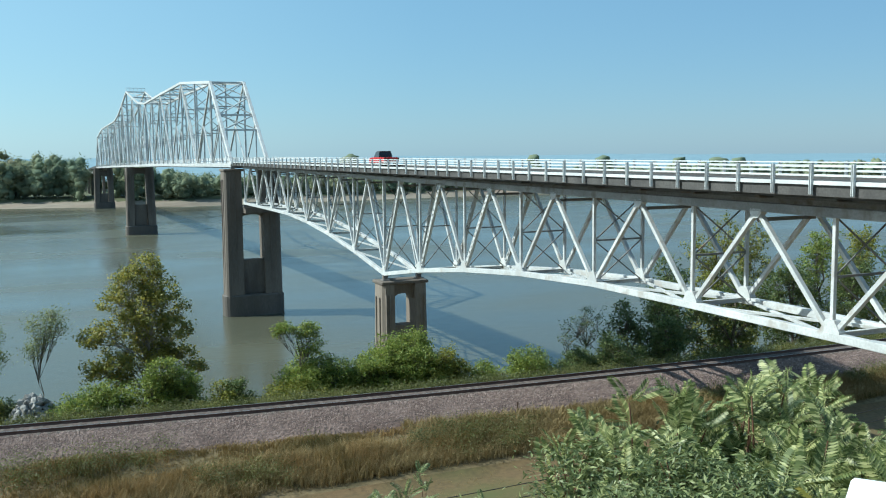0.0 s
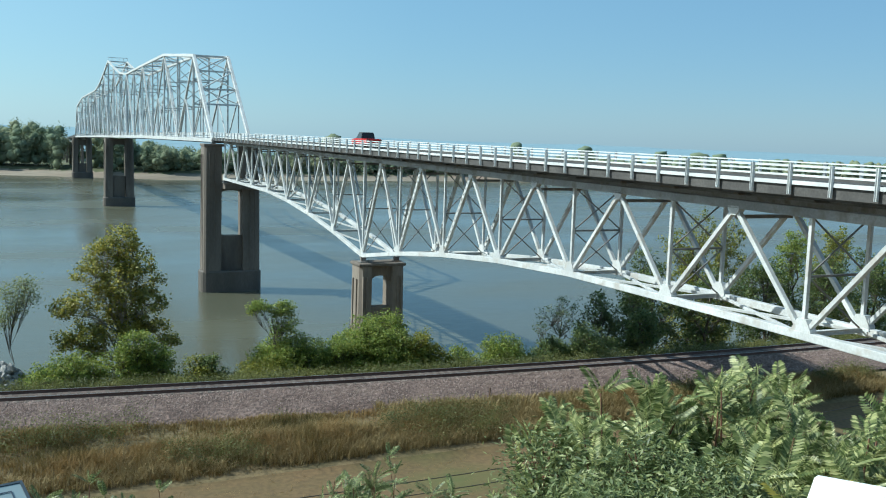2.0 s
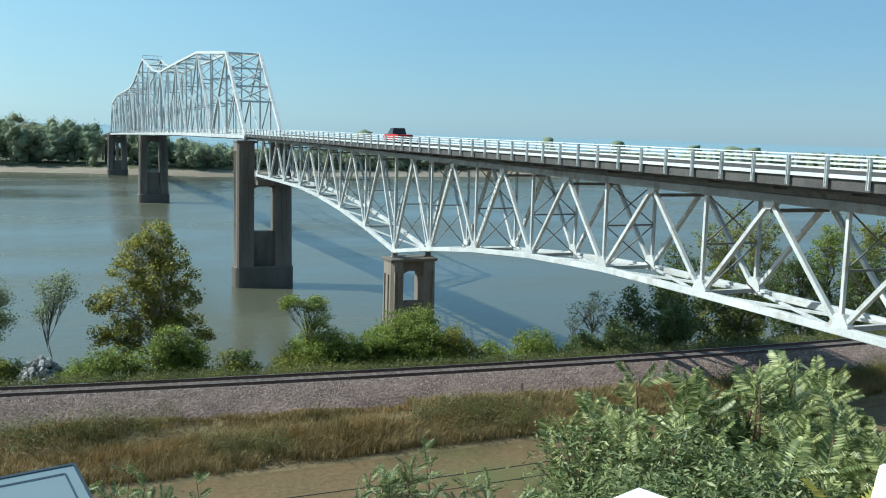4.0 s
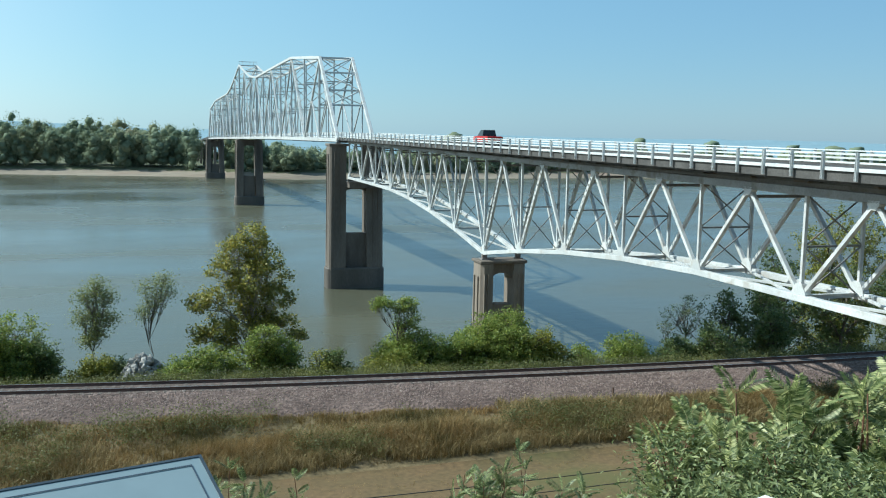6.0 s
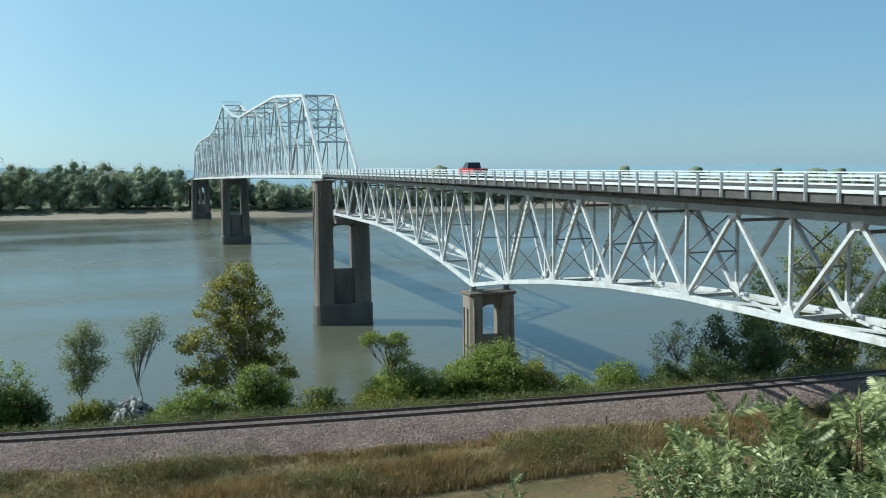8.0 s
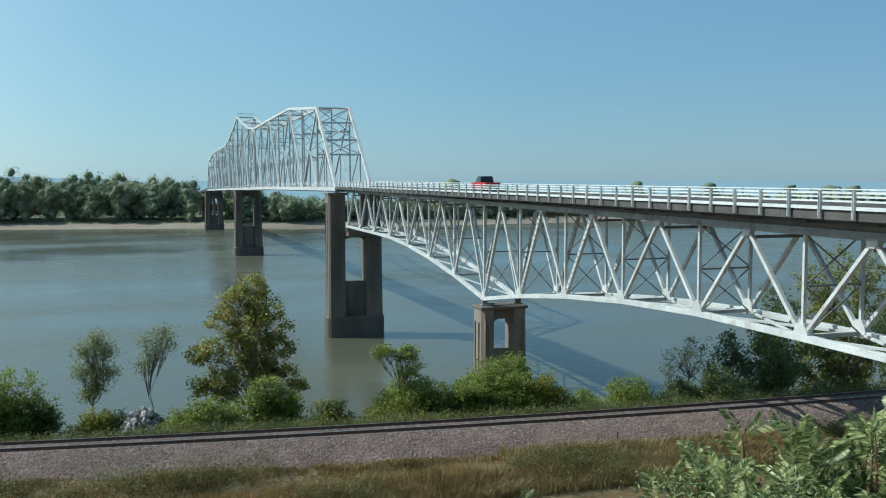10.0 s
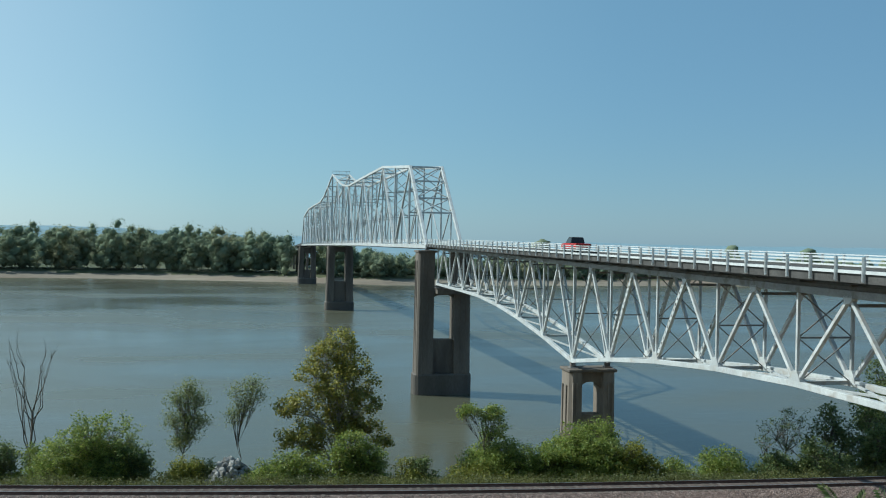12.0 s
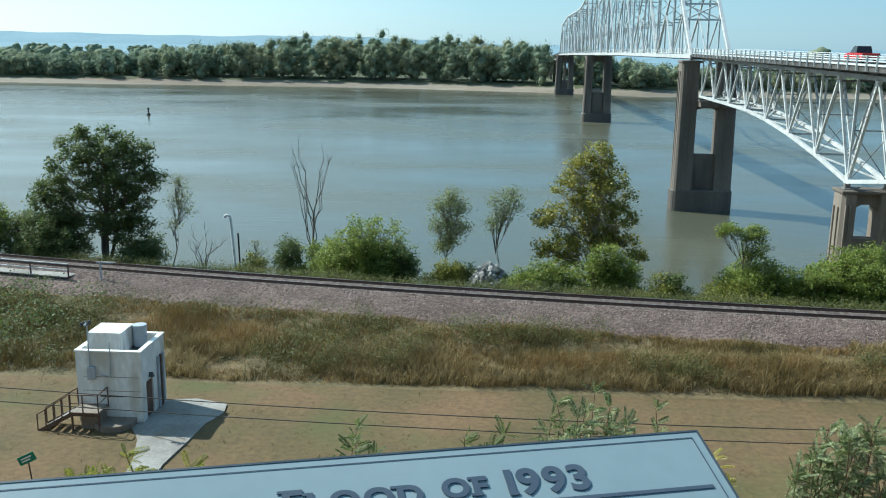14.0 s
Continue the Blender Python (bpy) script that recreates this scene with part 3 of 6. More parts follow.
def footing(ob, y, half_x, half_y, z0, z1, cx=CX):
    bm = bmesh.new()
    ring = []
    for i in range(24):
        a = 2 * math.pi * i / 24
        cx_, sy_ = math.cos(a), math.sin(a)
        ring.append((cx + math.copysign(abs(cx_) ** 0.45, cx_) * half_x, y + math.copysign(abs(sy_) ** 0.45, sy_) * half_y))
    lo = [bm.verts.new((px, py, z0)) for px, py in ring]
    hi = [bm.verts.new((px, py, z1 - 0.25)) for px, py in ring]
    tp = [bm.verts.new((cx + (px - cx) * 0.96, y + (py - y) * 0.93, z1)) for px, py in ring]
    for a, b in ((lo, hi), (hi, tp)):
        for i in range(24):
            bm.faces.new((a[i], a[(i + 1) % 24], b[(i + 1) % 24], b[i]))
    bm.faces.new(tp)
    part("footing", bm, WETCON, ob, "dark water-stained footing")


river_label = "tall two-legged concrete pier with a stained footing in the river"
PX, PY = CX - 0.1, P1 + 0.8
p = pier(PY, 5.15, 5.3, 3.2, (10.9, 19.5, 21.2), 27.7, 3.8, 2.0, river_label, cx=PX)
footing(p, PY, 5.75, 2.6, -3, 4.35, PX)
part("ledge", boxes(((PX - 2.0, P1 - 4.2, 19.9), (PX + 4.2, PY - 1.0, 21.05)), bevel=0.06), RIVERCON, p)
for s in (-1, 1):
    part("cap", boxes(((PX + s * 3.4 - 1.9, PY - 2.2, 27.7), (PX + s * 3.4 + 1.9, PY + 2.2, 28.15)), bevel=0.08), RIVERCON, p)
for y, zt, win in ((P2, 26.3, (12.0, 24.0, 26.2)), (P3, 23.7, (9.0, 19.5, 22.6))):
    p = pier(y, 5.1, 5.5, 3.0, win, zt, 3.4, 2.2, river_label)
    footing(p, y, 5.95, 3.1, -3, 3.8)
BX = CX - 0.2
p = pier(Y0, 2.65, 2.78, 1.42, (11.4, 15.0, 16.2), 16.2, 0.0, 1.5, "concrete bank pier with an arched opening below the truss bearings", True, CONCRETE, BX)
part("cap", boxes(((BX - 2.8, Y0 - 1.62, 16.15), (BX + 2.8, Y0 + 1.62, 16.5)), bevel=0.07), RIVERCON, p)


def bearing(x, y, z0, z1):
    ob = thing("bridge_bearing", (x, y, z0), "grey steel pin bearing under the truss", "bearing", "truss bearings")
    bm = bmesh.new()
    add_box(bm, (x - 0.45, y - 0.5, z0), (x + 0.45, y + 0.5, z0 + 0.12), 0.02)
    part("base_plate", bm, DULL, ob)
    bm = bmesh.new()
    add_box(bm, (x - 0.3, y - 0.22, z0 + 0.12), (x + 0.3, y + 0.22, z1), 0.05)
    part("rocker", bm, DULL, ob)


for s in (-1, 1):
    bearing(CX + s * DT, Y0, 16.5, bot_z(0) - 0.1)
    bearing(CX + s * DT, P1 - 3.6, 21.05, bot_z(7) - 0.2)
    bearing(CX + s * MT, P1, 28.15, main_z(P1) - 0.3)
    bearing(CX + s * MT, P2, 26.3, main_z(P2) - 0.3)
    bearing(CX + s * MT, P3, 23.7, main_z(P3) - 0.3)


# -- approach: a haunched deck truss --
K0, K1 = -8, 7
span = thing("deck_truss_span", (CX, Y0, 16.8), "silver-painted steel deck truss haunched over the bank pier", "bridge truss")


def ny(k):
    return Y0 + PANEL * k


def gusset(x, y, z, w, h, parent, up=1):
    """A clipped plate at a joint."""
    bm = bmesh.new()
    prof = [(-w, 0), (w, 0), (w, h * .45), (w * .45, h), (-w * .45, h), (-w, h * .45)]
    a = [bm.verts.new((x - 0.21, y + py, z + up * pz)) for py, pz in prof]
    b = [bm.verts.new((x + 0.21, y + py, z + up * pz)) for py, pz in prof]
    bm.faces.new(a); bm.faces.new(b[::-1])
    for i in range(6):
        bm.faces.new((a[i], b[i], b[(i + 1) % 6], a[(i + 1) % 6]))
    bmesh.ops.recalc_face_normals(bm, faces=bm.faces)
    part("gusset_plate", bm, STEEL, parent)


for s in (-1, 1):
    X = CX + s * DT
    for k in range(K0, K1 + 1):
        y, zb = ny(k), bot_z(k)
        gusset(X, y, zb - 0.15, 0.62, 1.0, span)
        member("vertical", (X, y, zb), (X, y, top_z(y)), 0.22, 0.20, STEEL, span, "box", (0, 1, 0))
        if k == K1:
            continue
        ym, y2, zb2 = ny(k + 0.5), ny(k + 1), bot_z(k + 1)
        zt = top_z(ym)
        member("bottom_chord", (X, y, zb), (X, y2, zb2), 0.44, 0.42, STEEL, span)
        member("diagonal", (X, y, zb), (X, ym, zt), 0.28, 0.25, STEEL, span)
        if -3 <= k <= -1:
            laced("diagonal", (X, y2, zb2), (X, ym, zt), 0.33, 0.27, STEEL, span)
        else:
            member("diagonal", (X, y2, zb2), (X, ym, zt), 0.28, 0.24, STEEL, span)
        gusset(X, ym, zt + 0.1, 0.42, 0.5, span, -1)
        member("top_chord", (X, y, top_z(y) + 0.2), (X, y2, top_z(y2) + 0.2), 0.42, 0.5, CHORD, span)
# lateral and sway bracing between the two trusses
for k in range(K0, K1 + 1):
    y, zb, zt = ny(k), bot_z(k), top_z(ny(k))
    a, b = CX - DT, CX + DT
    zm = (zb + zt) / 2
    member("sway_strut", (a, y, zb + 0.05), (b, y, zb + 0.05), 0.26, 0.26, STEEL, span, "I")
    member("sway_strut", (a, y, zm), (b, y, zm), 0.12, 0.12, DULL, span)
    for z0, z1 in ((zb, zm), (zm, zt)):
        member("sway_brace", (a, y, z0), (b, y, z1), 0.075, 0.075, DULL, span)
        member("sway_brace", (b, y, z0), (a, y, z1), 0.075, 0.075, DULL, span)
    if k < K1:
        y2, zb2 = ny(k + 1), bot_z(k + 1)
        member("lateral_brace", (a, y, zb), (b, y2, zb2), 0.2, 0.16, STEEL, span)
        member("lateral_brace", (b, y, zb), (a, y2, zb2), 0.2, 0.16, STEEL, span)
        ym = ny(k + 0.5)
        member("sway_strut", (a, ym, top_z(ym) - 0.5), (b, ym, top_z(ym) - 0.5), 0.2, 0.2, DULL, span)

# deck of the approach: slab, kerbs, stringers and cantilever brackets
HD = 3.62
deck = thing("approach_deck", (CX, Y0, 28), "concrete road deck on steel brackets above the truss", "bridge deck")


def sweep_y(x0, x1, lo, hi, ys, fn):
    bm = bmesh.new()
    rows = [[bm.verts.new(c) for c in ((x0, y, fn(y) + lo), (x1, y, fn(y) + lo), (x1, y, fn(y) + hi), (x0, y, fn(y) + hi))] for y in ys]
    for a, b in zip(rows, rows[1:]):
        for i in range(4):
            bm.faces.new((a[i], a[(i + 1) % 4], b[(i + 1) % 4], b[i]))
    bm.faces.new(rows[0][::-1]); bm.faces.new(rows[-1])
    bmesh.ops.recalc_face_normals(bm, faces=bm.faces)
    return bm


ysA = list(np.linspace(-30, P1 - 0.6, 40))
part("slab", sweep_y(CX - HD, CX + HD, -1.2, -0.98, ysA, rail_z), DECK, deck)
for s in (-1, 1):
    # Kerb and outer stringer carry the dark gaps of shade in their colour.
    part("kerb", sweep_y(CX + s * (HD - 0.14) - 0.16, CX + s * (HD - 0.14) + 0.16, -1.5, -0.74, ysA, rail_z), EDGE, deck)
    part("fascia_stringer", sweep_y(CX + s * (HD - 0.35) - 0.1, CX + s * (HD - 0.35) + 0.1, -1.62, -1.2, ysA, rail_z), EDGE, deck, "outer stringer coloured dark for the shade under the rails")
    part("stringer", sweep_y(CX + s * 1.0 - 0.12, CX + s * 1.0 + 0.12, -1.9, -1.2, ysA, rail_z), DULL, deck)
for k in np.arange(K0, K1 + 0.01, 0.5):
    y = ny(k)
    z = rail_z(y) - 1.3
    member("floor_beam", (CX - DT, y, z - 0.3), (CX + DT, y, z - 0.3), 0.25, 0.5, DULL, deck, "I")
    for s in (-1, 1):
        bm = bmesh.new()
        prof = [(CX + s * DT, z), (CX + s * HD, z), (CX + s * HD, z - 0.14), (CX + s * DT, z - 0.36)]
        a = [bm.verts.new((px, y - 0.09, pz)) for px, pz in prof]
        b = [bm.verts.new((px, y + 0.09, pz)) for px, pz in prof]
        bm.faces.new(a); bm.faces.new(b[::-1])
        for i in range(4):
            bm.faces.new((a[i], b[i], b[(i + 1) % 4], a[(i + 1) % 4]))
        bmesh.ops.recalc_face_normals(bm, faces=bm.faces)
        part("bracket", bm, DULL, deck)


def railing(x, out, ys, fn, label):
    """Steel railing: posts, three slim rails and one deep bottom rail."""
    ob = thing("bridge_railing", (x, ys[0], fn(ys[0])), label, "railing", "railings of the bridge")
    for y in ys:
        z = fn(y)
        member("post", (x + out * 0.1, y, z - 1.42), (x + out * 0.1, y, z + 0.03), 0.15, 0.14, GALV, ob, "I", (0, 1, 0))
    for dz, w, h in ((-0.04, 0.09, 0.075), (-0.27, 0.07, 0.10), (-0.50, 0.07, 0.10), (-0.86, 0.10, 0.19)):
        part("rail", sweep_y(x - w / 2, x + w / 2, dz - h / 2, dz + h / 2, list(ys), fn), GALV, ob)
    return ob


for s in (-1, 1):
    railing(CX + s * (HD + 0.1), s, list(np.arange(6.2, P1 - 0.3, 2.52)), rail_z, "silver steel railing with four rails along the approach deck")

# abutment on the bluff
ab = thing("abutment", (CX, 10, 20), "plain concrete abutment at the bluff end of the bridge", "abutment")
part("wall", boxes(((CX - 4.2, 6.0, 10), (CX + 4.2, 12.2, 21.0)), bevel=0.05), CONCRETE, ab)
part("backwall", boxes(((CX - 4.2, 6.0, 21.0), (CX + 4.2, 7.4, 27.2)), bevel=0.05), CONCRETE, ab)

# -- river spans: a continuous through truss of two equal spans --
main = thing("through_truss", (CX, P2, 27), "silver-painted steel through truss rising to a peak over the middle pier", "bridge truss")
NP, ML = 10, 204.2
PL = ML / NP


def main_top(i):
    """Height of the top chord over the bottom one at panel point i (0..20)."""
    j = i if i <= 10 else 20 - i
    return interp(j, [(1, 17.0), (3, 20.0), (7, 20.0), (8, 21.6), (9, 24.8), (10, 28.4)])


for s in (-1, 1):
    X = CX + s * MT
    for i in range(0, 21):
        y = P1 + PL * i
        zb = main_z(y)
        if i < 20:
            y2 = y + PL
            member("bottom_chord", (X, y, zb), (X, y2, main_z(y2)), 0.5, 0.75, STEEL, main)
        if 1 <= i <= 19:
            zt = zb + main_top(i)
            member("vertical", (X, y, zb), (X, y, zt), 0.3, 0.34 if i != 10 else 0.6, STEEL, main)
            if i < 19:
                y2 = y + PL
                member("top_chord", (X, y, zt), (X, y2, main_z(y2) + main_top(i + 1)), 0.55, 0.62, STEEL, main)
    # end posts
    member("end_post", (X, P1, main_z(P1)), (X, P1 + PL, main_z(P1 + PL) + main_top(1)), 0.62, 0.7, STEEL, main)
    member("end_post", (X, P3, main_z(P3)), (X, P3 - PL, main_z(P3 - PL) + main_top(19)), 0.62, 0.7, STEEL, main)
    # diagonals with half-panel struts and hangers
    for i in range(1, 19):
        ya, yb = P1 + PL * i, P1 + PL * (i + 1)
        za, zb = main_z(ya), main_z(yb)
        down = (i % 2 == 1) if i < 10 else (i % 2 == 1)
        pt, pb = ((ya, za + main_top(i)), (yb, zb)) if down else ((yb, zb + main_top(i + 1)), (ya, za))
        member("diagonal", (X, *pb), (X, *pt), 0.34, 0.38, STEEL, main)
        my, mz = (pt[0] + pb[0]) / 2, (pt[1] + pb[1]) / 2
        other = (ya, za) if down else (yb, zb)
        member("sub_diagonal", (X, *other), (X, my, mz), 0.22, 0.24, STEEL, main)
        member("hanger", (X, my, main_z(my)), (X, my, mz), 0.2, 0.22, STEEL, main)
    for i in (0, 19):
        ya, yb = P1 + PL * i, P1 + PL * (i + 1)
        my = (ya + yb) / 2
        mz = (main_z(ya) + main_z(yb) + main_top(1)) / 2
        member("hanger", (X, my, main_z(my)), (X, my, mz), 0.2, 0.22, STEEL, main)
        foot = (yb, main_z(yb)) if i == 0 else (ya, main_z(ya))
        member("sub_diagonal", (X, *foot), (X, my, mz), 0.22, 0.24, STEEL, main)
a, b = CX - MT, CX + MT
for i in range(1, 20):
    y = P1 + PL * i
    zb, zt = main_z(y), main_z(y) + main_top(i)
    member("top_strut", (a, y, zt), (b, y, zt), 0.3, 0.4, STEEL, main)
    zc = zb + 7.2
    levels = np.linspace(zc, zt, 3)
    for z0, z1 in zip(levels, levels[1:]):
        member("sway_strut", (a, y, z0), (b, y, z0), 0.24, 0.26, STEEL, main)
        member("sway_brace", (a, y, z0), (b, y, z1), 0.16, 0.16, STEEL, main)
        member("sway_brace", (b, y, z0), (a, y, z1), 0.16, 0.16, STEEL, main)
    if i < 19:
        y2 = y + PL
        zt2 = main_z(y2) + main_top(i + 1)
        member("top_lateral", (a, y, zt), (b, y2, zt2), 0.2, 0.2, STEEL, main)
        member("top_lateral", (b, y, zt), (a, y2, zt2), 0.2, 0.2, STEEL, main)
for y_, d_ in ((P1, 1), (P3, -1)):
    for f0, f1 in ((0.40, 0.58), (0.58, 0.80), (0.80, 1.0)):
        def on(f):
            return y_ + d_ * PL * f, main_z(y_) + main_top(1) * f
        (ya, za), (yb, zb) = on(f0), on(f1)
        member("portal_strut", (a, ya, za), (b, ya, za), 0.3, 0.36, STEEL, main)
        member("portal_brace", (a, ya, za), (b, yb, zb), 0.2, 0.22, STEEL, main)
        member("portal_brace", (b, ya, za), (a, yb, zb), 0.2, 0.22, STEEL, main)
# small sign gantry-like strut frame at the peak
yp_, zp_ = P2, main_z(P2) + 28.4
for dx in np.linspace(-MT, MT, 6):
    member("peak_post", (CX + dx, yp_, zp_), (CX + dx, yp_, zp_ + 1.5), 0.12, 0.12, STEEL, main)
member("peak_rail", (a, yp_, zp_ + 1.5), (b, yp_, zp_ + 1.5), 0.16, 0.16, STEEL, main)

mdeck = thing("river_deck", (CX, P2, 27), "concrete road deck carried by the through truss", "bridge deck")
ysM = list(np.linspace(P1 - 0.6, P3, 42))
part("slab", sweep_y(CX - 3.15, CX + 3.15, 0.0, 0.18, ysM, main_z), DECK, mdeck)
for i in range(0, 41):
    y = P1 + PL * i / 2
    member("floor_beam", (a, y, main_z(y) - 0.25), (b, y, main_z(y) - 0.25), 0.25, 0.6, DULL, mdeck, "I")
for s in (-1, 1):
    railing(CX + s * 3.05, s, list(np.arange(P1 + 0.5, P3, 3.4)), lambda y: main_z(y) + 1.45, "silver steel railing with four rails inside the river truss")

# far-bank approach girders, running down to the flood plain
far = thing("far_approach", (CX, 640, 20), "low steel girder approach on concrete bents beyond the river", "bridge approach")
ysF = list(np.linspace(P3, 800, 20))
part("slab", sweep_y(CX - 3.6, CX + 3.6, 0.0, 0.3, ysF, main_z), DECK, far)
for s in (-1, 1):
    part("girder", sweep_y(CX + s * 2.2 - 0.2, CX + s * 2.2 + 0.2, -2.2, 0.0, ysF, main_z), STEEL, far)
    part("parapet", sweep_y(CX + s * 3.5 - 0.1, CX + s * 3.5 + 0.1, 0.3, 1.3, ysF, main_z), DECK, far)
for y in (622, 660, 700, 745, 790):
    part("bent", boxes(((CX - 3.2, y - 0.8, 0), (CX - 1.6, y + 0.8, main_z(y) - 3.2)), ((CX + 1.6, y - 0.8, 0), (CX + 3.2, y + 0.8, main_z(y) - 3.2)),
                       ((CX - 3.6, y - 1.0, main_z(y) - 3.4), (CX + 3.6, y + 1.0, main_z(y) - 2.2))), CONCRETE, far)
# ---- trees, shrubs and grass ----
def bend(p, q, r0, r1, n=4, sway=0.12):
    """Rows of a crooked, tapering limb from p to q."""
    p, q = np.asarray(p, float), np.asarray(q, float)
    pts = [p + (q - p) * i / n for i in range(n + 1)]
    L = np.linalg.norm(q - p)
    for i in range(1, n):
        pts[i] = pts[i] + rng.normal(0, sway * L / n, 3)
    rs = np.linspace(r0, r1, n + 1)
    return [(*pts[i], *pts[i + 1], rs[i], rs[i + 1]) for i in range(n)], pts


def tree(name, base, trunk_top, r, blobs, leaf_mat, bark, label, leaf=0.22, per_tip=26, tips_per=None, spread=0.45,
         category="tree", group="", twig_r=0.012, fill=1.0, extra_stems=0, slim=1.0, raised=True):
    """Trunk, limbs to each mass of the crown, twigs to leafy tips. blobs: (dx, dy, z above base, rx, rz)."""
    dz = drop(*base) if raised else 0.0
    trunk_top = (trunk_top[0], trunk_top[1], trunk_top[2] + dz)
    blobs = [(bx, by, bz + dz, br, bq) for bx, by, bz, br, bq in blobs]
    base = np.array([base[0], base[1], ground_z(base[0], base[1]) - 0.1])
    ob = thing(name, tuple(base), label, category, group)
    rows, pts = bend(base, base + np.array(trunk_top), r, r * 0.45, 6, 0.10)
    stems = [pts]
    for _ in range(extra_stems):
        q = base + np.array([rng.normal(0, trunk_top[2] * .22), rng.normal(0, trunk_top[2] * .15), trunk_top[2] * rng.uniform(.6, .95)])
        rr, pp = bend(base + rng.normal(0, .12, 3) * (1, 1, 0), q, r * .7, r * .25, 5, 0.15)
        rows += rr; stems.append(pp)
    at = []
    for dx, dy, z, rx, rz in blobs:
        c = base + np.array([dx, dy, z])
        st = stems[rng.integers(len(stems))]
        j = int(np.clip(np.searchsorted([p[2] - base[2] for p in st], z * 0.55), 1, len(st) - 1))
        lr, lp = bend(st[j], c, max(r * 0.35, 0.02), max(r * 0.12, 0.012), 4, 0.16)
        rows += lr
        n = tips_per or max(6, int(9 * rx * rx * fill + 6))
        d = rng.normal(size=(n, 3)); d /= np.linalg.norm(d, axis=1, keepdims=True)
        rad = rng.uniform(0.45, 1.08, n) ** 0.7
        lump = 1 + 0.28 * np.array([noise.noise(Vector(v * 2.1) + Vector(c)) for v in d])
        tips = c + d * (rad * lump)[:, None] * np.array([rx, rx, rz])
        for t in tips:
            s = lp[rng.integers(1, len(lp))]
            rows.append((*s, *t, twig_r * 1.6, twig_r * 0.5))
        k = rng.poisson(per_tip, n)
        rep = np.repeat(tips, k, axis=0)
        at.append(rep + rng.normal(0, spread * 0.5, rep.shape) * np.array([1, 1, 0.75]))
    v, f = tube_np(rows, 6)
    part_me("trunk", mesh_np("trunk", v, f, bark), ob)
    at = np.concatenate(at)
    v, f = scatter(np.array(LEAF_V) * (slim, 1, slim), LEAF_F, at, random_turns(len(at), 0.9), leaf * rng.uniform(0.6, 1.3, len(at)))
    part_me("crown", mesh_np("crown", v, f, leaf_mat), ob)
    return ob


def shrub_blobs(w, h, n, depth=None):
    """Lumps of a rounded shrub w wide and h high."""
    depth = depth or w * 0.7
    out = []
    for i in range(n):
        u = rng.uniform(-1, 1)
        hh = h * (1 - 0.45 * u * u)
        z = rng.uniform(0.25, 0.82) * hh
        rr = rng.uniform(0.22, 0.34) * min(w, h * 1.3)
        out.append((u * w * 0.4, rng.uniform(-1, 1) * depth * 0.35, max(z, rr * 0.6), rr, rr * 0.85))
    out.append((0, 0, h * 0.3, w * 0.33, h * 0.3))
    return out


# sycamore on the river bank
tree("sycamore_tree", (7.3, 75.4), (0.2, 0.3, 11.0), 0.2,
     [(bx * 0.96, by, bz * 1.17 + 0.1, br, bq * 1.12) for bx, by, bz, br, bq in [(0.4, 0, 10.0, 1.3, 1.2), (-0.9, 0.4, 9.0, 1.5, 1.3), (1.3, -0.3, 8.8, 1.4, 1.2), (-1.6, 0, 7.6, 1.6, 1.2), (1.9, 0.5, 7.4, 1.6, 1.3), (0.2, -0.8, 7.4, 1.7, 1.4),
      (-2.9, 0.2, 5.9, 1.3, 0.8), (2.3, -0.4, 5.7, 1.5, 1.1), (0, 0.6, 5.6, 1.8, 1.2), (-4.0, 0, 5.6, 0.9, 0.6), (-2.6, -0.3, 3.9, 1.6, 0.9), (-3.9, 0.3, 3.3, 1.0, 0.7),
      (2.9, 0.2, 4.1, 1.3, 0.7), (-0.6, 0.3, 3.8, 1.5, 0.9), (4.1, 0, 3.2, 0.9, 0.4), (-1.9, 0, 2.6, 1.0, 0.6), (1.0, 0, 4.3, 1.4, 0.9)]],
     SYC, PALEBARK, "tall sycamore with yellowing green leaves on the river bank", 0.25, 40, None, 0.5, fill=1.15)

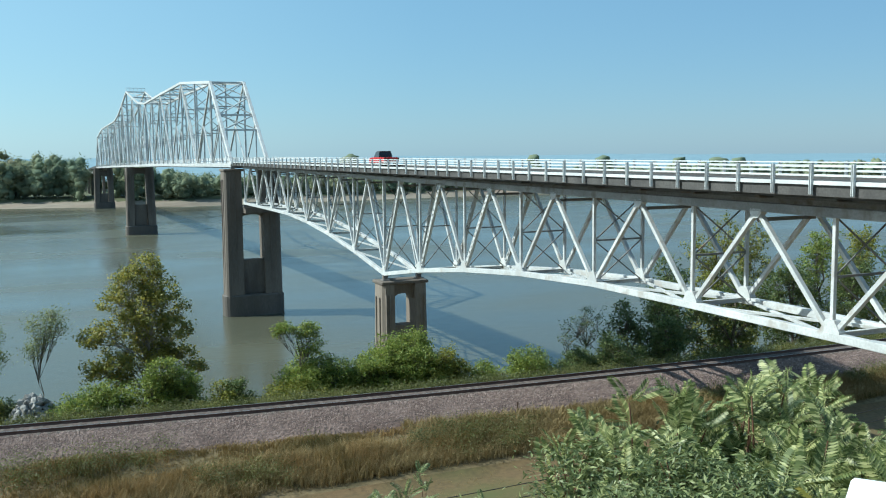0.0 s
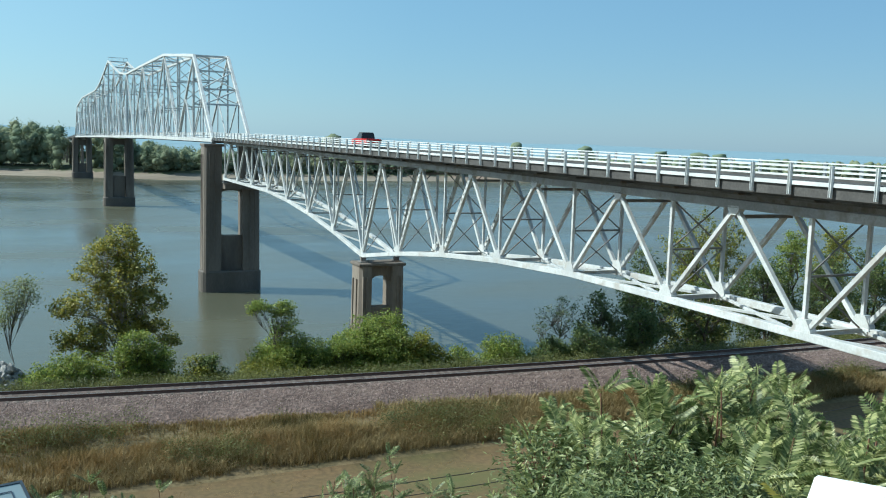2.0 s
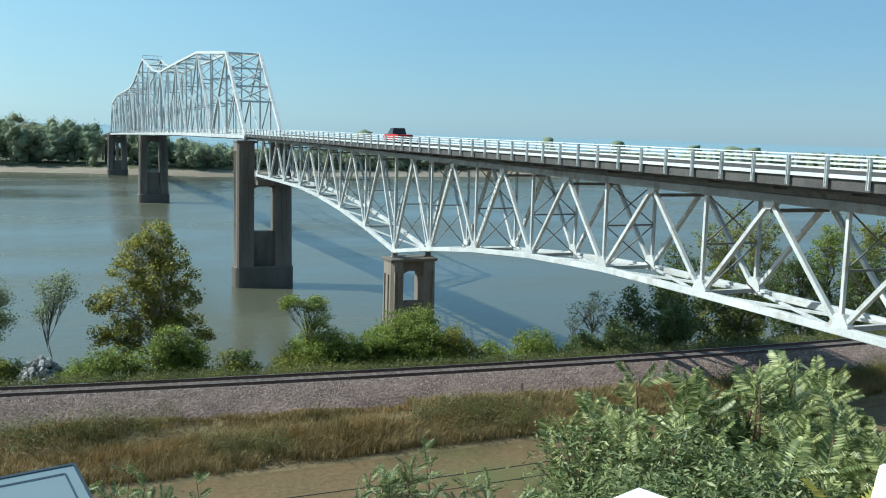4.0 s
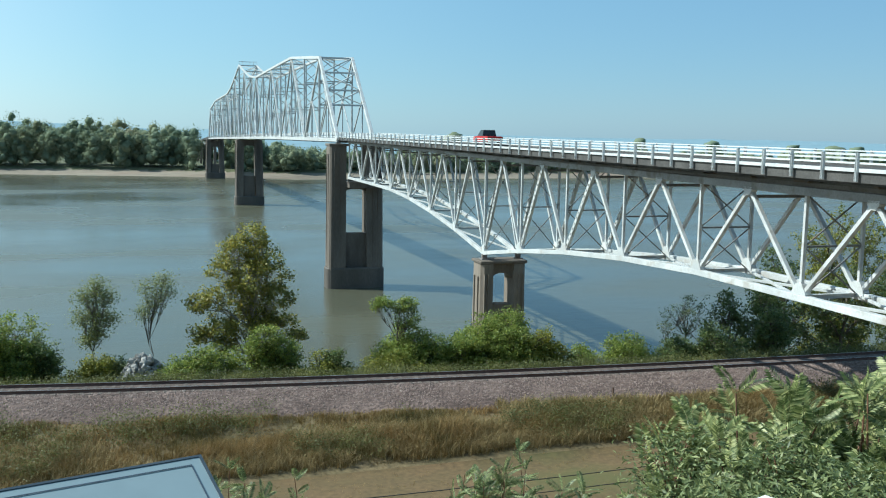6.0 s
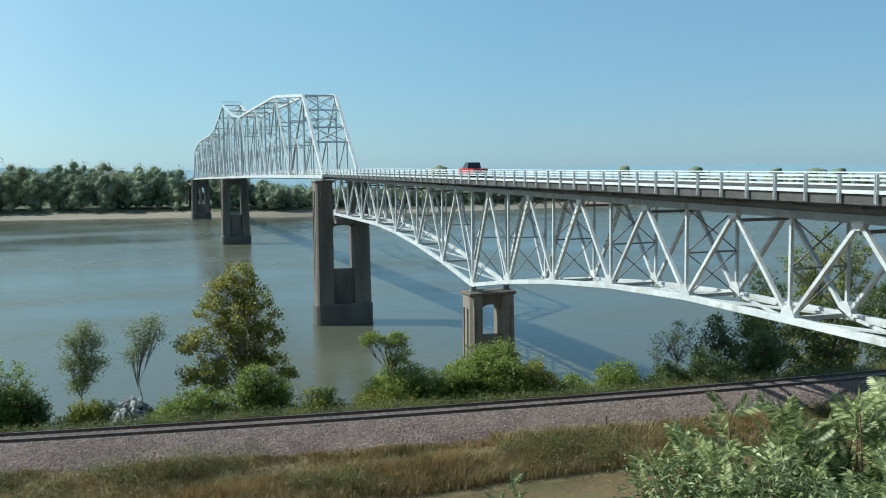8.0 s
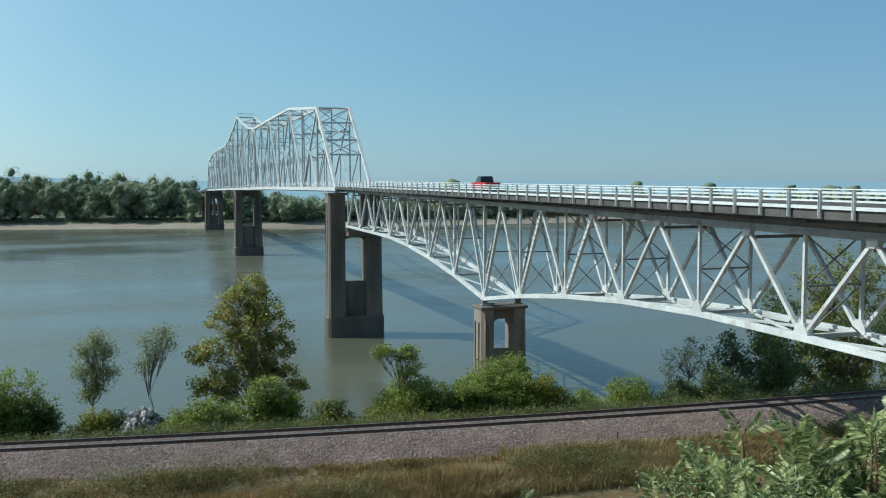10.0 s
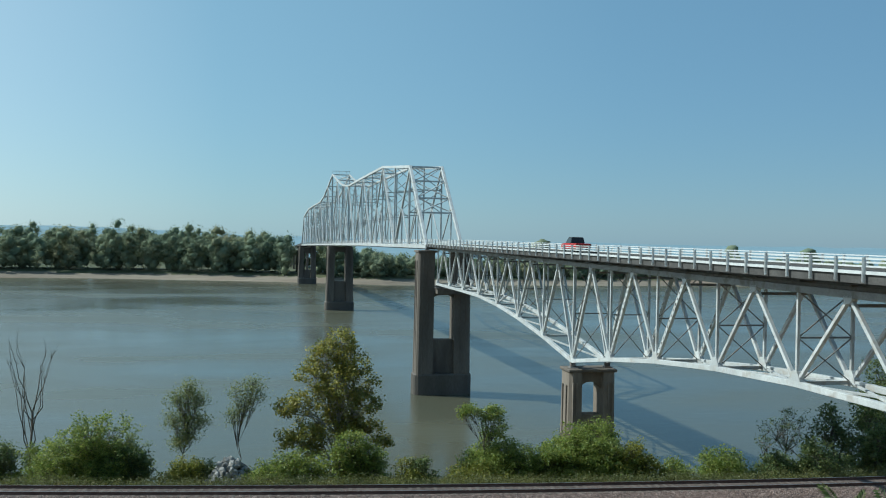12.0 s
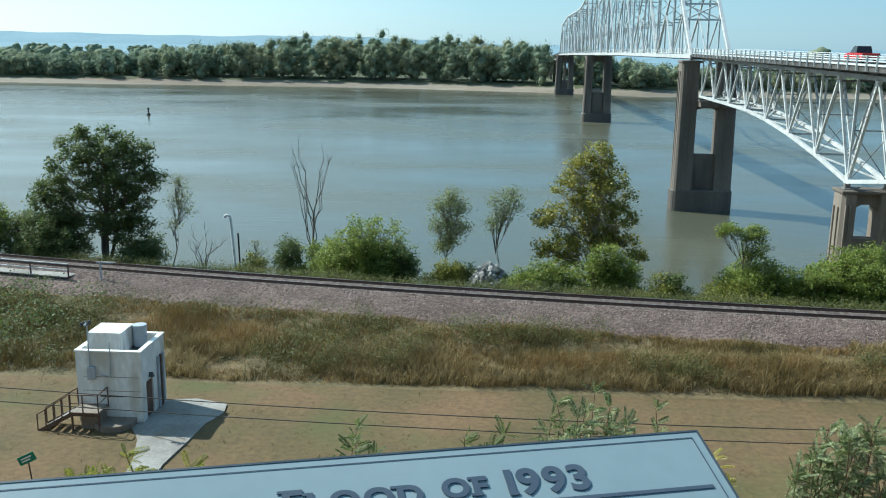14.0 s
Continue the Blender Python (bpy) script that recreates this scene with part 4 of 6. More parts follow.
VINE = "vine-covered green shrub on the bank beside the railway"
for (x, y, w, h, n, mt, lab) in [
        (8.6, 71.8, 4.3, 4.4, 20, GRN, VINE),
        (3.6, 71.6, 5.6, 1.9, 14, GRN, "low yellow-green shrub on the bank beside the railway"),
        (-10.9, 73.2, 7.2, 4.4, 24, GRN, VINE),
        (-8.0, 72.6, 3.4, 2.6, 10, DKG, "dark green shrub on the bank beside the railway"),
        (-4.6, 74.0, 3.4, 2.7, 12, YEL, "yellow-green shrub on the river bank"),
        (-3.0, 74.6, 2.6, 2.4, 10, PRIV, "grey-green shrub on the river bank"),
        (13.6, 69.8, 2.2, 2.0, 8, DKG, "dark green shrub on the bank beside the railway"),
        (12.2, 69.4, 2.6, 1.4, 8, YEL, "low yellow-green shrub on the bank beside the railway"),
        (17.6, 69.0, 4.2, 1.2, 10, YEL, "low yellow-green shrub on the bank beside the railway"),
        (20.3, 71.0, 5.6, 4.0, 20, GRN, VINE),
        (24.4, 70.2, 4.8, 3.2, 16, GRN, VINE),
        (27.6, 70.6, 6.8, 4.3, 28, GRN, VINE),
        (30.4, 69.6, 4.2, 2.9, 14, YEL, "yellow-green shrub on the bank beside the railway"),
        (33.6, 69.6, 3.4, 1.6, 9, GRN, "low green shrub on the bank beside the railway"),
        (38.4, 69.6, 4.4, 2.0, 12, GRN, "low green shrub on the bank beside the railway"),
        (43.0, 69.6, 3.6, 2.0, 10, DKG, "dark green shrub on the bank beside the railway"),
        (47.0, 69.4, 4.6, 2.6, 14, DKG, "dark green shrub on the bank beside the railway"),
        (-17.9, 76.0, 2.6, 3.6, 12, DKG, "small round bush on the river bank"),
        (-15.6, 75.2, 3.0, 3.4, 11, GRN, "small green bush below a bare tree"),
        (-21.0, 75.0, 2.4, 1.9, 8, YEL, "low yellow-green shrub on the river bank"),
        (-30.5, 74.6, 4.2, 2.4, 12, DKG, "dark green shrub at the foot of a tree"),
        (-38.6, 73.6, 6.5, 5.2, 22, DKG, "large dense bush beside the railway bridge"),
        (-44.5, 73.0, 6.0, 4.6, 18, GRN, "large dense bush beside the railway bridge")]:
    ob = tree("bush", (x, y + (track_y(x) - 61.4) * 0.25 if x < -12 else y), (0.1, 0, h * 0.55), 0.07, shrub_blobs(w, h + drop(x, y), n + 3), mt, BARK, lab,
              0.18, 32, None, 0.42, "bush", "shrubs along the river bank", extra_stems=3, fill=1.6, raised=False)

# reaching branch of the vine shrub
tree("bush", (19.0, 71.0), (-0.6, 0, 4.2), 0.07, [(-0.2, 0, 4.9, 0.8, 0.5), (-1.4, 0, 5.2, 0.8, 0.35), (-2.1, 0, 5.0, 0.6, 0.3), (0.6, 0, 5.0, 0.8, 0.6), (0.4, 0.2, 3.6, 1.1, 0.9)], GRN, BARK,
     "leggy vine-hung shrub reaching over the water", 0.17, 40, None, 0.4, "bush", "shrubs along the river bank", fill=2.2)
# big tree near the railway bridge
tree("tree", (-33.6, 75.8), (0.5, 0.2, 8.6), 0.24,
     [(1.0, 0, 9.6, 1.7, 1.3), (-1.8, 0, 9.2, 1.8, 1.4), (3.0, 0.4, 9.0, 1.6, 1.3), (-0.4, 0.3, 7.9, 2.0, 1.6), (2.4, -0.5, 7.2, 2.0, 1.5), (-2.6, -0.2, 7.2, 1.8, 1.4),
      (3.9, 0, 6.6, 1.4, 1.1), (0.6, -0.3, 5.8, 2.2, 1.5), (-4.6, 0.2, 5.6, 1.5, 0.9), (-3.2, 0, 5.0, 1.3, 0.9), (2.6, 0.2, 4.9, 1.7, 1.1), (-5.4, 0, 4.6, 0.9, 0.7), (1.2, 0, 3.6, 1.5, 1.0), (-1.4, 0, 10.6, 0.5, 0.5), (0.9, 0, 2.2, 1.5, 1.0), (-1.0, 0, 3.0, 1.3, 1.0), (-3.6, 0, 3.4, 1.2, 0.9), (2.9, 0, 2.6, 1.2, 1.0)],
     DKG, BARK, "broad dark green tree on the bank beside the railway bridge", 0.24, 46, None, 0.5, extra_stems=2, fill=1.4)
# slender young trees
tree("sapling", (-28.4, 77.3), (0.9, 0, 7.0), 0.06, [(0.9, 0, 6.9, 0.5, 0.7), (1.2, 0, 5.8, 0.8, 0.8), (0.4, 0, 5.2, 0.7, 0.5), (1.3, 0, 4.6, 0.7, 0.5), (0.3, 0, 3.2, 0.5, 0.4)], WIL, BARK,
     "thin young tree with sparse pale leaves", 0.14, 18, 20, 0.75, "tree")
tree("sapling", (-4.2, 76.0), (0.1, 0, 6.6), 0.06, [(0.1, 0, 7.5, 0.35, 0.7), (-0.7, 0, 6.5, 0.5, 0.7), (0.7, 0, 6.7, 0.45, 0.6), (0.2, 0, 5.4, 0.7, 0.7), (0.9, 0, 4.9, 0.6, 0.5), (-1.0, 0, 5.1, 0.6, 0.5), (0.1, 0, 4.0, 0.6, 0.5), (-0.6, 0, 3.4, 0.4, 0.4)], WIL, BARK,
     "small willow-like tree with soft pale leaves", 0.15, 40, 24, 0.8, "tree")
tree("sapling", (-0.7, 76.4), (1.0, 0, 6.6), 0.05, [(1.6, 0, 8.3, 0.6, 0.5), (0.5, 0, 7.8, 0.7, 0.5), (1.8, 0, 7.5, 0.5, 0.5), (0.9, 0, 6.7, 0.6, 0.5), (0.1, 0, 5.8, 0.4, 0.5)], WIL, BARK,
     "thin leaning young tree with few yellowed leaves", 0.15, 30, 20, 0.75, "tree")
tree("sapling", (-21.3, 77.0), (0.4, 0, 2.2), 0.03, [(0.3, 0, 2.2, 0.5, 0.5), (0.9, 0, 1.5, 0.6, 0.4)], WIL, BARK, "small thin sapling on the river bank", 0.13, 9, 12, 0.35, "tree")


def bare_tree(base, height, w, label, n=9):
    b = np.array([base[0], base[1], ground_z(*base) - 0.1])
    height += drop(*base)
    ob = thing("bare_tree", tuple(b), label, "tree")
    rows, pts = bend(b, b + (0.1, 0, height * 0.5), 0.11, 0.06, 5, 0.05)
    for i in range(n):
        st = pts[rng.integers(2, 6)]
        u = rng.uniform(-1, 1)
        q = b + np.array([u * w, rng.normal(0, 0.4), height * rng.uniform(0.72, 1.0) * (1 - 0.22 * abs(u))])
        rr, pp = bend(st, q, 0.05, 0.012, 6, 0.13)
        rows += rr
        for _ in range(6):
            s = pp[rng.integers(2, 7)]
            rr2, _p = bend(s, s + np.array([rng.normal(0, .35), rng.normal(0, .2), rng.uniform(0.3, 1.1)]), 0.015, 0.005, 2, 0.2)
            rows += rr2
    v, f = tube_np(rows, 5)
    part_me("trunk", mesh_np("trunk", v, f, BARK), ob)


bare_tree((-16.7, 80.6), 15.2, 2.7, "leafless grey tree with forked branches", 10)
bare_tree((-25.6, 77.6), 3.2, 2.2, "dead fallen grey branches on the bank", 6)
bare_tree((26.0, 72.6), 5.0, 1.4, "bare twig reaching out of the shrubs", 3)

# trees below and beyond the bridge
tree("tree", (47.4, 75.0), (0.3, 0, 4.6), 0.1, [(-1.6, 0, 5.0, 1.3, 0.9), (0.9, 0, 6.3, 1.3, 1.0), (-0.4, 0, 6.0, 1.1, 0.9), (1.5, 0, 5.2, 1.2, 0.9), (-2.2, 0, 4.1, 0.9, 0.7), (0.8, 0, 4.2, 1.1, 0.8), (-0.6, 0, 3.4, 1.0, 0.7)], DKG, BARK,
     "small half-bare tree with dark twigs on the bank", 0.17, 12, None, 0.4, "tree", extra_stems=3)
for i, (x, y, h, w, mt) in enumerate([(57, 76, 6.0, 6, DKG), (62, 80, 8.0, 7, DKG), (67, 77, 6.5, 6.5, DKG), (72, 86, 12.0, 8, YEL), (80, 90, 12.0, 8, YEL), (76, 78, 7, 7, DKG),
                                     (88, 86, 11.0, 8, GRN), (97, 88, 10.5, 8, YEL), (106, 85, 10.5, 8, GRN), (84, 77, 7.5, 7, DKG), (92, 77, 7.5, 7, DKG), (102, 77, 7.5, 7, DKG), (114, 80, 9, 8, GRN), (54, 71.5, 3.5, 4, DKG), (52, 75, 4.5, 4, DKG)]):
    hh = h + (12.3 - ground_z(x, y)) * 0.9
    bl = [(u * w * 0.36, rng.uniform(-.3, .3) * w, hh * zz, w * rng.uniform(.17, .24), hh * rng.uniform(.1, .14)) for u, zz in
          [(0, .9), (-.6, .8), (.6, .8), (-1, .62), (1, .62), (0, .72), (-.4, .5), (.5, .5), (0, .36), (-.9, .36), (.9, .34), (.2, .2), (-.6, .2)]]
    tree("tree", (x, y), (0.2, 0, hh * 0.8), 0.2, bl, mt, BARK, "leafy yellow-green tree on the river bank" if mt is not DKG else "dense dark green tree in the shade by the railway",
         0.30, 24, None, 0.6, "tree", "trees beyond the railway", fill=1.1, raised=False)

# riprap stones on the bank
rr_ = thing("riprap", (-0.6, 73, 10), "heap of pale broken stones on the river bank", "stones")
ico = bmesh.new(); bmesh.ops.create_icosphere(ico, subdivisions=1, radius=1)
for vv in ico.verts:
    vv.co *= 1 + 0.35 * noise.noise(vv.co * 1.7)
stone_me = bpy.data.meshes.new("stone"); ico.to_mesh(stone_me); ico.free(); stone_me.materials.append(RIPRAP)
HX_, HY_, HTOP = -0.7, 73.0, 13.45
for i in range(290):
    x, y = rng.normal(HX_, 1.25), rng.normal(HY_, 0.8)
    o = new("stone", stone_me)
    r_ = rng.uniform(0.14, 0.34)
    g = ground_z(x, y)
    z = g + max(0.0, HTOP - g) * math.exp(-((x - HX_) / 2.4) ** 2 - ((y - HY_) / 1.5) ** 2)
    o.matrix_basis = pose(x, y, z - 0.05 - 0.18 * (i % 3), *rng.uniform(0, 360, 3)) @ Matrix.Diagonal((r_ * 1.3, r_, r_ * 0.7, 1))
    under(o, rr_)


# ---- weeds on the railway embankment, verge grass ----
def blades(n, xs, ys, hs, ws, material, name, label, per=9, fan=0.35):
    """Clumps of narrow bent blades standing on the ground."""
    gz = np.array([ground_z(a, b) for a, b in zip(xs, ys)])
    x, y, z, h = (np.repeat(a, per) for a in (xs, ys, gz, hs))
    m = len(x)
    ang = rng.uniform(0, 2 * np.pi, m)
    lean = np.abs(rng.normal(0, fan, m))
    x = x + rng.normal(0, 0.16, m); y = y + rng.normal(0, 0.16, m)
    hh = h * rng.uniform(0.55, 1.15, m)
    w = ws * rng.uniform(0.6, 1.4, m)
    dx, dy = np.cos(ang) * lean, np.sin(ang) * lean
    px, py = -np.sin(ang), np.cos(ang)
    base = np.stack([x, y, z - 0.03], 1)
    mid = base + np.stack([dx * hh * 0.35, dy * hh * 0.35, hh * 0.6], 1)
    tip = base + np.stack([dx * hh, dy * hh, hh * 0.98], 1)
    off = np.stack([px * w, py * w, np.zeros(m)], 1)
    v = np.stack([base - off, base + off, mid + off * 0.8, mid - off * 0.8, tip], 1).reshape(-1, 3)
    k = (np.arange(m) * 5)[:, None]
    f = np.concatenate([k + [0, 1, 2], k + [0, 2, 3], k + [3, 2, 4]])
    tagged(new(name, mesh_np(name, v, f, material)), label, "weeds", kind="stuff")


def in_bank(n, x0, x1, lo, hi):
    xs = rng.uniform(x0, x1, n)
    u = rng.uniform(lo, hi, n)
    ys = np.array([49.3 + (track_y(a) - 4.7 - 49.3) * b for a, b in zip(xs, u)])
    return xs, ys, u


GRASSY = leaves("verge_green", [(0.04, 0.046, 0.014), (0.068, 0.068, 0.02), (0.115, 0.09, 0.034)], 0.35, 0.8, 0.3)
xs, ys, u = in_bank(15000, -62, 62, 0.0, 1.0)
tall = np.array([max(0.12, 0.55 + 0.9 * noise.noise((a * 0.22, b * 0.4, 2.0))) for a, b in zip(xs, ys)])
hs = tall * np.interp(u, [0, 0.12, 0.5, 0.9, 1.0], [0.45, 0.8, 1.05, 0.75, 0.3])
blades(0, xs, ys, hs, 0.013, WEED, "embankment_weeds", "tall dry brown and green weeds on the railway bank", 14, 0.6)
xs, ys, u = in_bank(7000, -30, 62, 0.0, 0.6)
keep = np.array([noise.noise((a * 0.13, b * 0.2, 7.0)) + 0.012 * a + 0.25 * (54 - b) / 6 > 0.05 for a, b in zip(xs, ys)])
blades(0, xs[keep], ys[keep], rng.uniform(0.4, 0.85, keep.sum()), 0.014, STRAW, "straw_grass", "pale straw-coloured dry grass at the foot of the bank", 14, 0.8)
xs, ys, u = in_bank(3600, 21, 62, 0.45, 1.02)
blades(0, xs, ys, rng.uniform(0.4, 0.75, len(xs)), 0.02, STRAW, "straw_grass", "pale straw-coloured dry grass beside the ballast", 12, 0.5)
n = 3000
xs = rng.uniform(-50, 60, n); ys = np.array([track_y(a) for a in xs]) + rng.uniform(4.0, 8.5, n)
blades(0, xs, ys, rng.uniform(0.12, 0.4, n), 0.025, GRASSY, "verge_weeds", "low mixed weeds between the railway and the river", 9, 0.6)
n = 7000
xs = rng.uniform(-45, 45, n); ys = rng.uniform(27, 49.5, n)
blades(0, xs, ys, rng.uniform(0.04, 0.12, n), 0.012, WEED, "lawn_tufts", "short tufts of dry lawn grass", 6, 0.9)
# leafy weeds among the grass
n = 3000
xs, ys, u = in_bank(n, -62, 62, 0.05, 0.95)
keep = np.array([noise.noise((a * 0.14, b * 0.3, 11.0)) - 0.006 * a > 0.04 for a, b in zip(xs, ys)])
xs, ys = xs[keep], ys[keep]
gz = np.array([ground_z(a, b) for a, b in zip(xs, ys)])
k = 50
at = np.repeat(np.stack([xs, ys, gz + rng.uniform(0.15, 1.05, len(xs))], 1), k, axis=0) + rng.normal(0, 1, (len(xs) * k, 3)) * (0.36, 0.3, 0.3)
v, f = scatter(LEAF_V, LEAF_F, at, random_turns(len(at), 0.9), 0.11 * rng.uniform(0.6, 1.3, len(at)))
tagged(new("leafy_weeds", mesh_np("leafy_weeds", v, f, leaves("olive_weed_leaf", [(0.035, 0.042, 0.013), (0.066, 0.07, 0.02), (0.115, 0.105, 0.032)], 0.42, 0.55, 0.4))), "patches of leafy green weeds on the railway bank", "weeds", kind="stuff")
# low leafy cover between the railway and the shrubs
n = 1500
xs = rng.uniform(-40, 75, n); ys = np.array([track_y(a) for a in xs]) + rng.uniform(4.0, 7.5, n)
gz = np.array([ground_z(a, b) for a, b in zip(xs, ys)])
k = 55
at = np.repeat(np.stack([xs, ys, gz + rng.uniform(0.1, 0.55, n)], 1), k, axis=0) + rng.normal(0, 1, (n * k, 3)) * (0.5, 0.35, 0.2)
v, f = scatter(LEAF_V, LEAF_F, at, random_turns(len(at), 0.9), 0.12 * rng.uniform(0.6, 1.3, len(at)))
tagged(new("verge_cover", mesh_np("verge_cover", v, f, leaves("verge_leaf", [(0.035, 0.042, 0.013), (0.066, 0.07, 0.02), (0.12, 0.115, 0.034)], 0.4, 0.6, 0.35))), "low tangled green weeds between the railway and the shrubs", "weeds", kind="stuff")
# dense thicket below the railway bridge
n = 260
xs = rng.uniform(-62, -25, n); u = rng.uniform(0.0, 1.0, n)
keep = xs < -25 - 6 * (1 - u) + rng.normal(0, 1.5, n)
xs, u = xs[keep], u[keep]
ys = 50.0 + u * 11
k = 130
at = np.repeat(np.stack([xs, ys, np.array([ground_z(a, b) for a, b in zip(xs, ys)]) + 0.8], 1), k, axis=0) + rng.normal(0, 1, (len(xs) * k, 3)) * (0.8, 0.6, 0.55)
v, f = scatter(LEAF_V, LEAF_F, at, random_turns(len(at), 0.9), 0.17 * rng.uniform(0.6, 1.3, len(at)))
tagged(new("thicket", mesh_np("thicket", v, f, DKG)), "dense green thicket beside the railway embankment", "bushes", kind="stuff")

# ---- far woods ----
ico = bmesh.new(); bmesh.ops.create_icosphere(ico, subdivisions=2, radius=1)
LUMP_V = np.array([q.co for q in ico.verts]); LUMP_F = np.array([[q.index for q in fc.verts] for fc in ico.faces]); ico.free()
shapes = []
for i in range(8):
    k = 1 + 0.42 * np.array([noise.noise(Vector(q) * 1.6 + Vector((i * 7.3, 0, 0))) for q in LUMP_V]) + 0.22 * np.array([noise.noise(Vector(q) * 4.2 + Vector((0, i * 5.1, 0))) for q in LUMP_V])
    shapes.append(LUMP_V * k[:, None])
lump_at, lump_sz, leaf_at, leaf_sz = [], [], [], []
xx = -1500.0
while xx < 1500:
    near = abs(xx) < 450
    for row in range(3):
        x = xx + rng.uniform(-5, 5)
        y = interp(x, SHORE) + 31 + row * 15 + rng.uniform(-6, 6)
        if abs(x - CX) < 9:
            continue
        tall = interp(x, [(-600, 14), (-300, 16), (-220, 22), (-150, 33), (-60, 35), (-10, 31), (30, 30), (60, 27), (78, 18), (115, 12), (400, 12), (900, 13)])
        h = tall * rng.uniform(0.74, 1.0) * (0.86 + 0.07 * row) + 4 * noise.noise((x * 0.012, row, 4)) + (2.5 if rng.uniform() < 0.05 else 0)
        w = rng.uniform(4.5, 7.5)
        z0 = ground_z(x, y)
        m = 8 if near else 3
        u = rng.uniform(-1, 1, (m, 3))
        zz = np.linspace(0.16, 0.86, m) + rng.normal(0, 0.04, m)
        sp = np.sin(np.pi * np.clip(zz * 0.8 + 0.16, 0, 1))
        c = np.stack([x + u[:, 0] * w * 0.75 * sp, y + u[:, 1] * w * 0.6, z0 + zz * h], 1)
        s_ = np.stack([w * rng.uniform(0.5, 0.8, m), w * rng.uniform(0.45, 0.7, m), w * rng.uniform(0.42, 0.72, m)], 1)
        lump_at.append(c); lump_sz.append(s_ * (0.6 if near else 1))
        if near:
            n = 96
            d = rng.normal(size=(m, n, 3)); d /= np.linalg.norm(d, axis=2, keepdims=True)
            leaf_at.append((c[:, None] + d * s_[:, None] * rng.uniform(0.5, 1.3, (m, n, 1))).reshape(-1, 3))
    xx += 5.5 if near else 10.0
for back, step in ((220, 9.0), (480, 12.0), (900, 18.0)):
    for x in np.arange(-1900, 50, step):
        y = interp(x, SHORE) + back + rng.uniform(-30, 30)
        h = interp(x, [(-600, 14), (-260, 16), (-60, 22), (50, 14)]) * rng.uniform(0.8, 1.08)
        c = np.array([[x, y, ground_z(x, y) + h * q] for q in (0.3, 0.62, 0.86)])
        lump_at.append(c); lump_sz.append(np.array([[8, 6, h * 0.32], [7, 5, h * 0.26], [4.5, 4, h * 0.16]]) * rng.uniform(0.8, 1.3, (3, 1)))
for x, top, w in ((228, 31.5, 7.5), (394, 28.0, 5.5), (462, 26.5, 7.0), (543, 24.0, 6.0), (590, 23.5, 8), (610, 23.8, 8), (90, 22, 5)):   # taller single crowns
    c = np.array([[x + rng.uniform(-.4, .4) * w, 700 + rng.uniform(-3, 3), top * q] for q in (0.35, 0.5, 0.62, 0.75, 0.8, 0.88)])
    lump_at.append(c); lump_sz.append(np.array([[w, w, top * .14]] * 6) * rng.uniform(0.7, 1.05, (6, 1)))
lump_at, lump_sz = np.concatenate(lump_at), np.concatenate(lump_sz)
pick = rng.integers(0, 8, len(lump_at))
V, Fc, base = [], [], 0
for i in range(8):
    q = pick == i
    v, f = scatter(shapes[i], LUMP_F, lump_at[q], random_turns(int(q.sum()), 0.25), lump_sz[q])
    V.append(v); Fc.append(f + base); base += len(v)
leaf_at = np.concatenate(leaf_at)
v, f = scatter(LEAF_V, LEAF_F, leaf_at, random_turns(len(leaf_at), 1.0), rng.uniform(0.7, 1.5, len(leaf_at)))
V.append(v); Fc.append(f + base)
tagged(new("far_woods", mesh_np("far_woods", np.concatenate(V), np.concatenate(Fc), FARW)), "green autumn woodland along the far river shore, its colour paled for haze", "woods", kind="stuff")
# ---- pump house on the lawn ----
HX, HY, HZ = -20.95, 42.7, 11.95      # near left corner at the ground
HW_, HL, HH = 3.3, 3.25, 3.75
house = thing("pump_house", (HX + HW_ / 2, HY + HL / 2, HZ), "small white concrete pump house with a parapet roof", "building")
hx0, hx1, hy0, hy1 = HX, HX + HW_, HY, HY + HL
for a_, b_ in (((hx0, hy0, -0.2), (hx1, hy0 + 0.25, HH)), ((hx0, hy1 - 0.25, -0.2), (hx1, hy1, HH)), ((hx0, hy0 + 0.25, -0.2), (hx0 + 0.25, hy1 - 0.25, HH)),
               ((hx1 - 0.25, hy0 + 0.25, 2.05), (hx1, hy1 - 0.25, HH)), ((hx1 - 0.25, hy0 + 0.25, -0.2), (hx1, hy0 + 0.55, 2.05)), ((hx1 - 0.25, hy0 + 1.5, -0.2), (hx1, hy1 - 0.25, 2.05))):
    part("wall", boxes(((a_[0], a_[1], HZ + a_[2]), (b_[0], b_[1], HZ + b_[2]))), WHITEWASH, house)
part("coping", boxes(((hx0 - 0.04, hy0 - 0.04, HZ + HH), (hx1 + 0.04, hy0 + 0.22, HZ + HH + 0.08)), ((hx0 - 0.04, hy1 - 0.22, HZ + HH), (hx1 + 0.04, hy1 + 0.04, HZ + HH + 0.08)),
                     ((hx0 - 0.04, hy0 + 0.22, HZ + HH), (hx0 + 0.22, hy1 - 0.22, HZ + HH + 0.08)), ((hx1 - 0.22, hy0 + 0.22, HZ + HH), (hx1 + 0.04, hy1 - 0.22, HZ + HH + 0.08)), bevel=0.01), ROOFW, house)
part("roof", boxes(((hx0 + 0.2, hy0 + 0.2, HZ + HH - 0.55), (hx1 - 0.2, hy1 - 0.2, HZ + HH - 0.4))), DARKIN, house, "dark flat roof behind the parapet")
bm = bmesh.new()   # roof house with a low gable
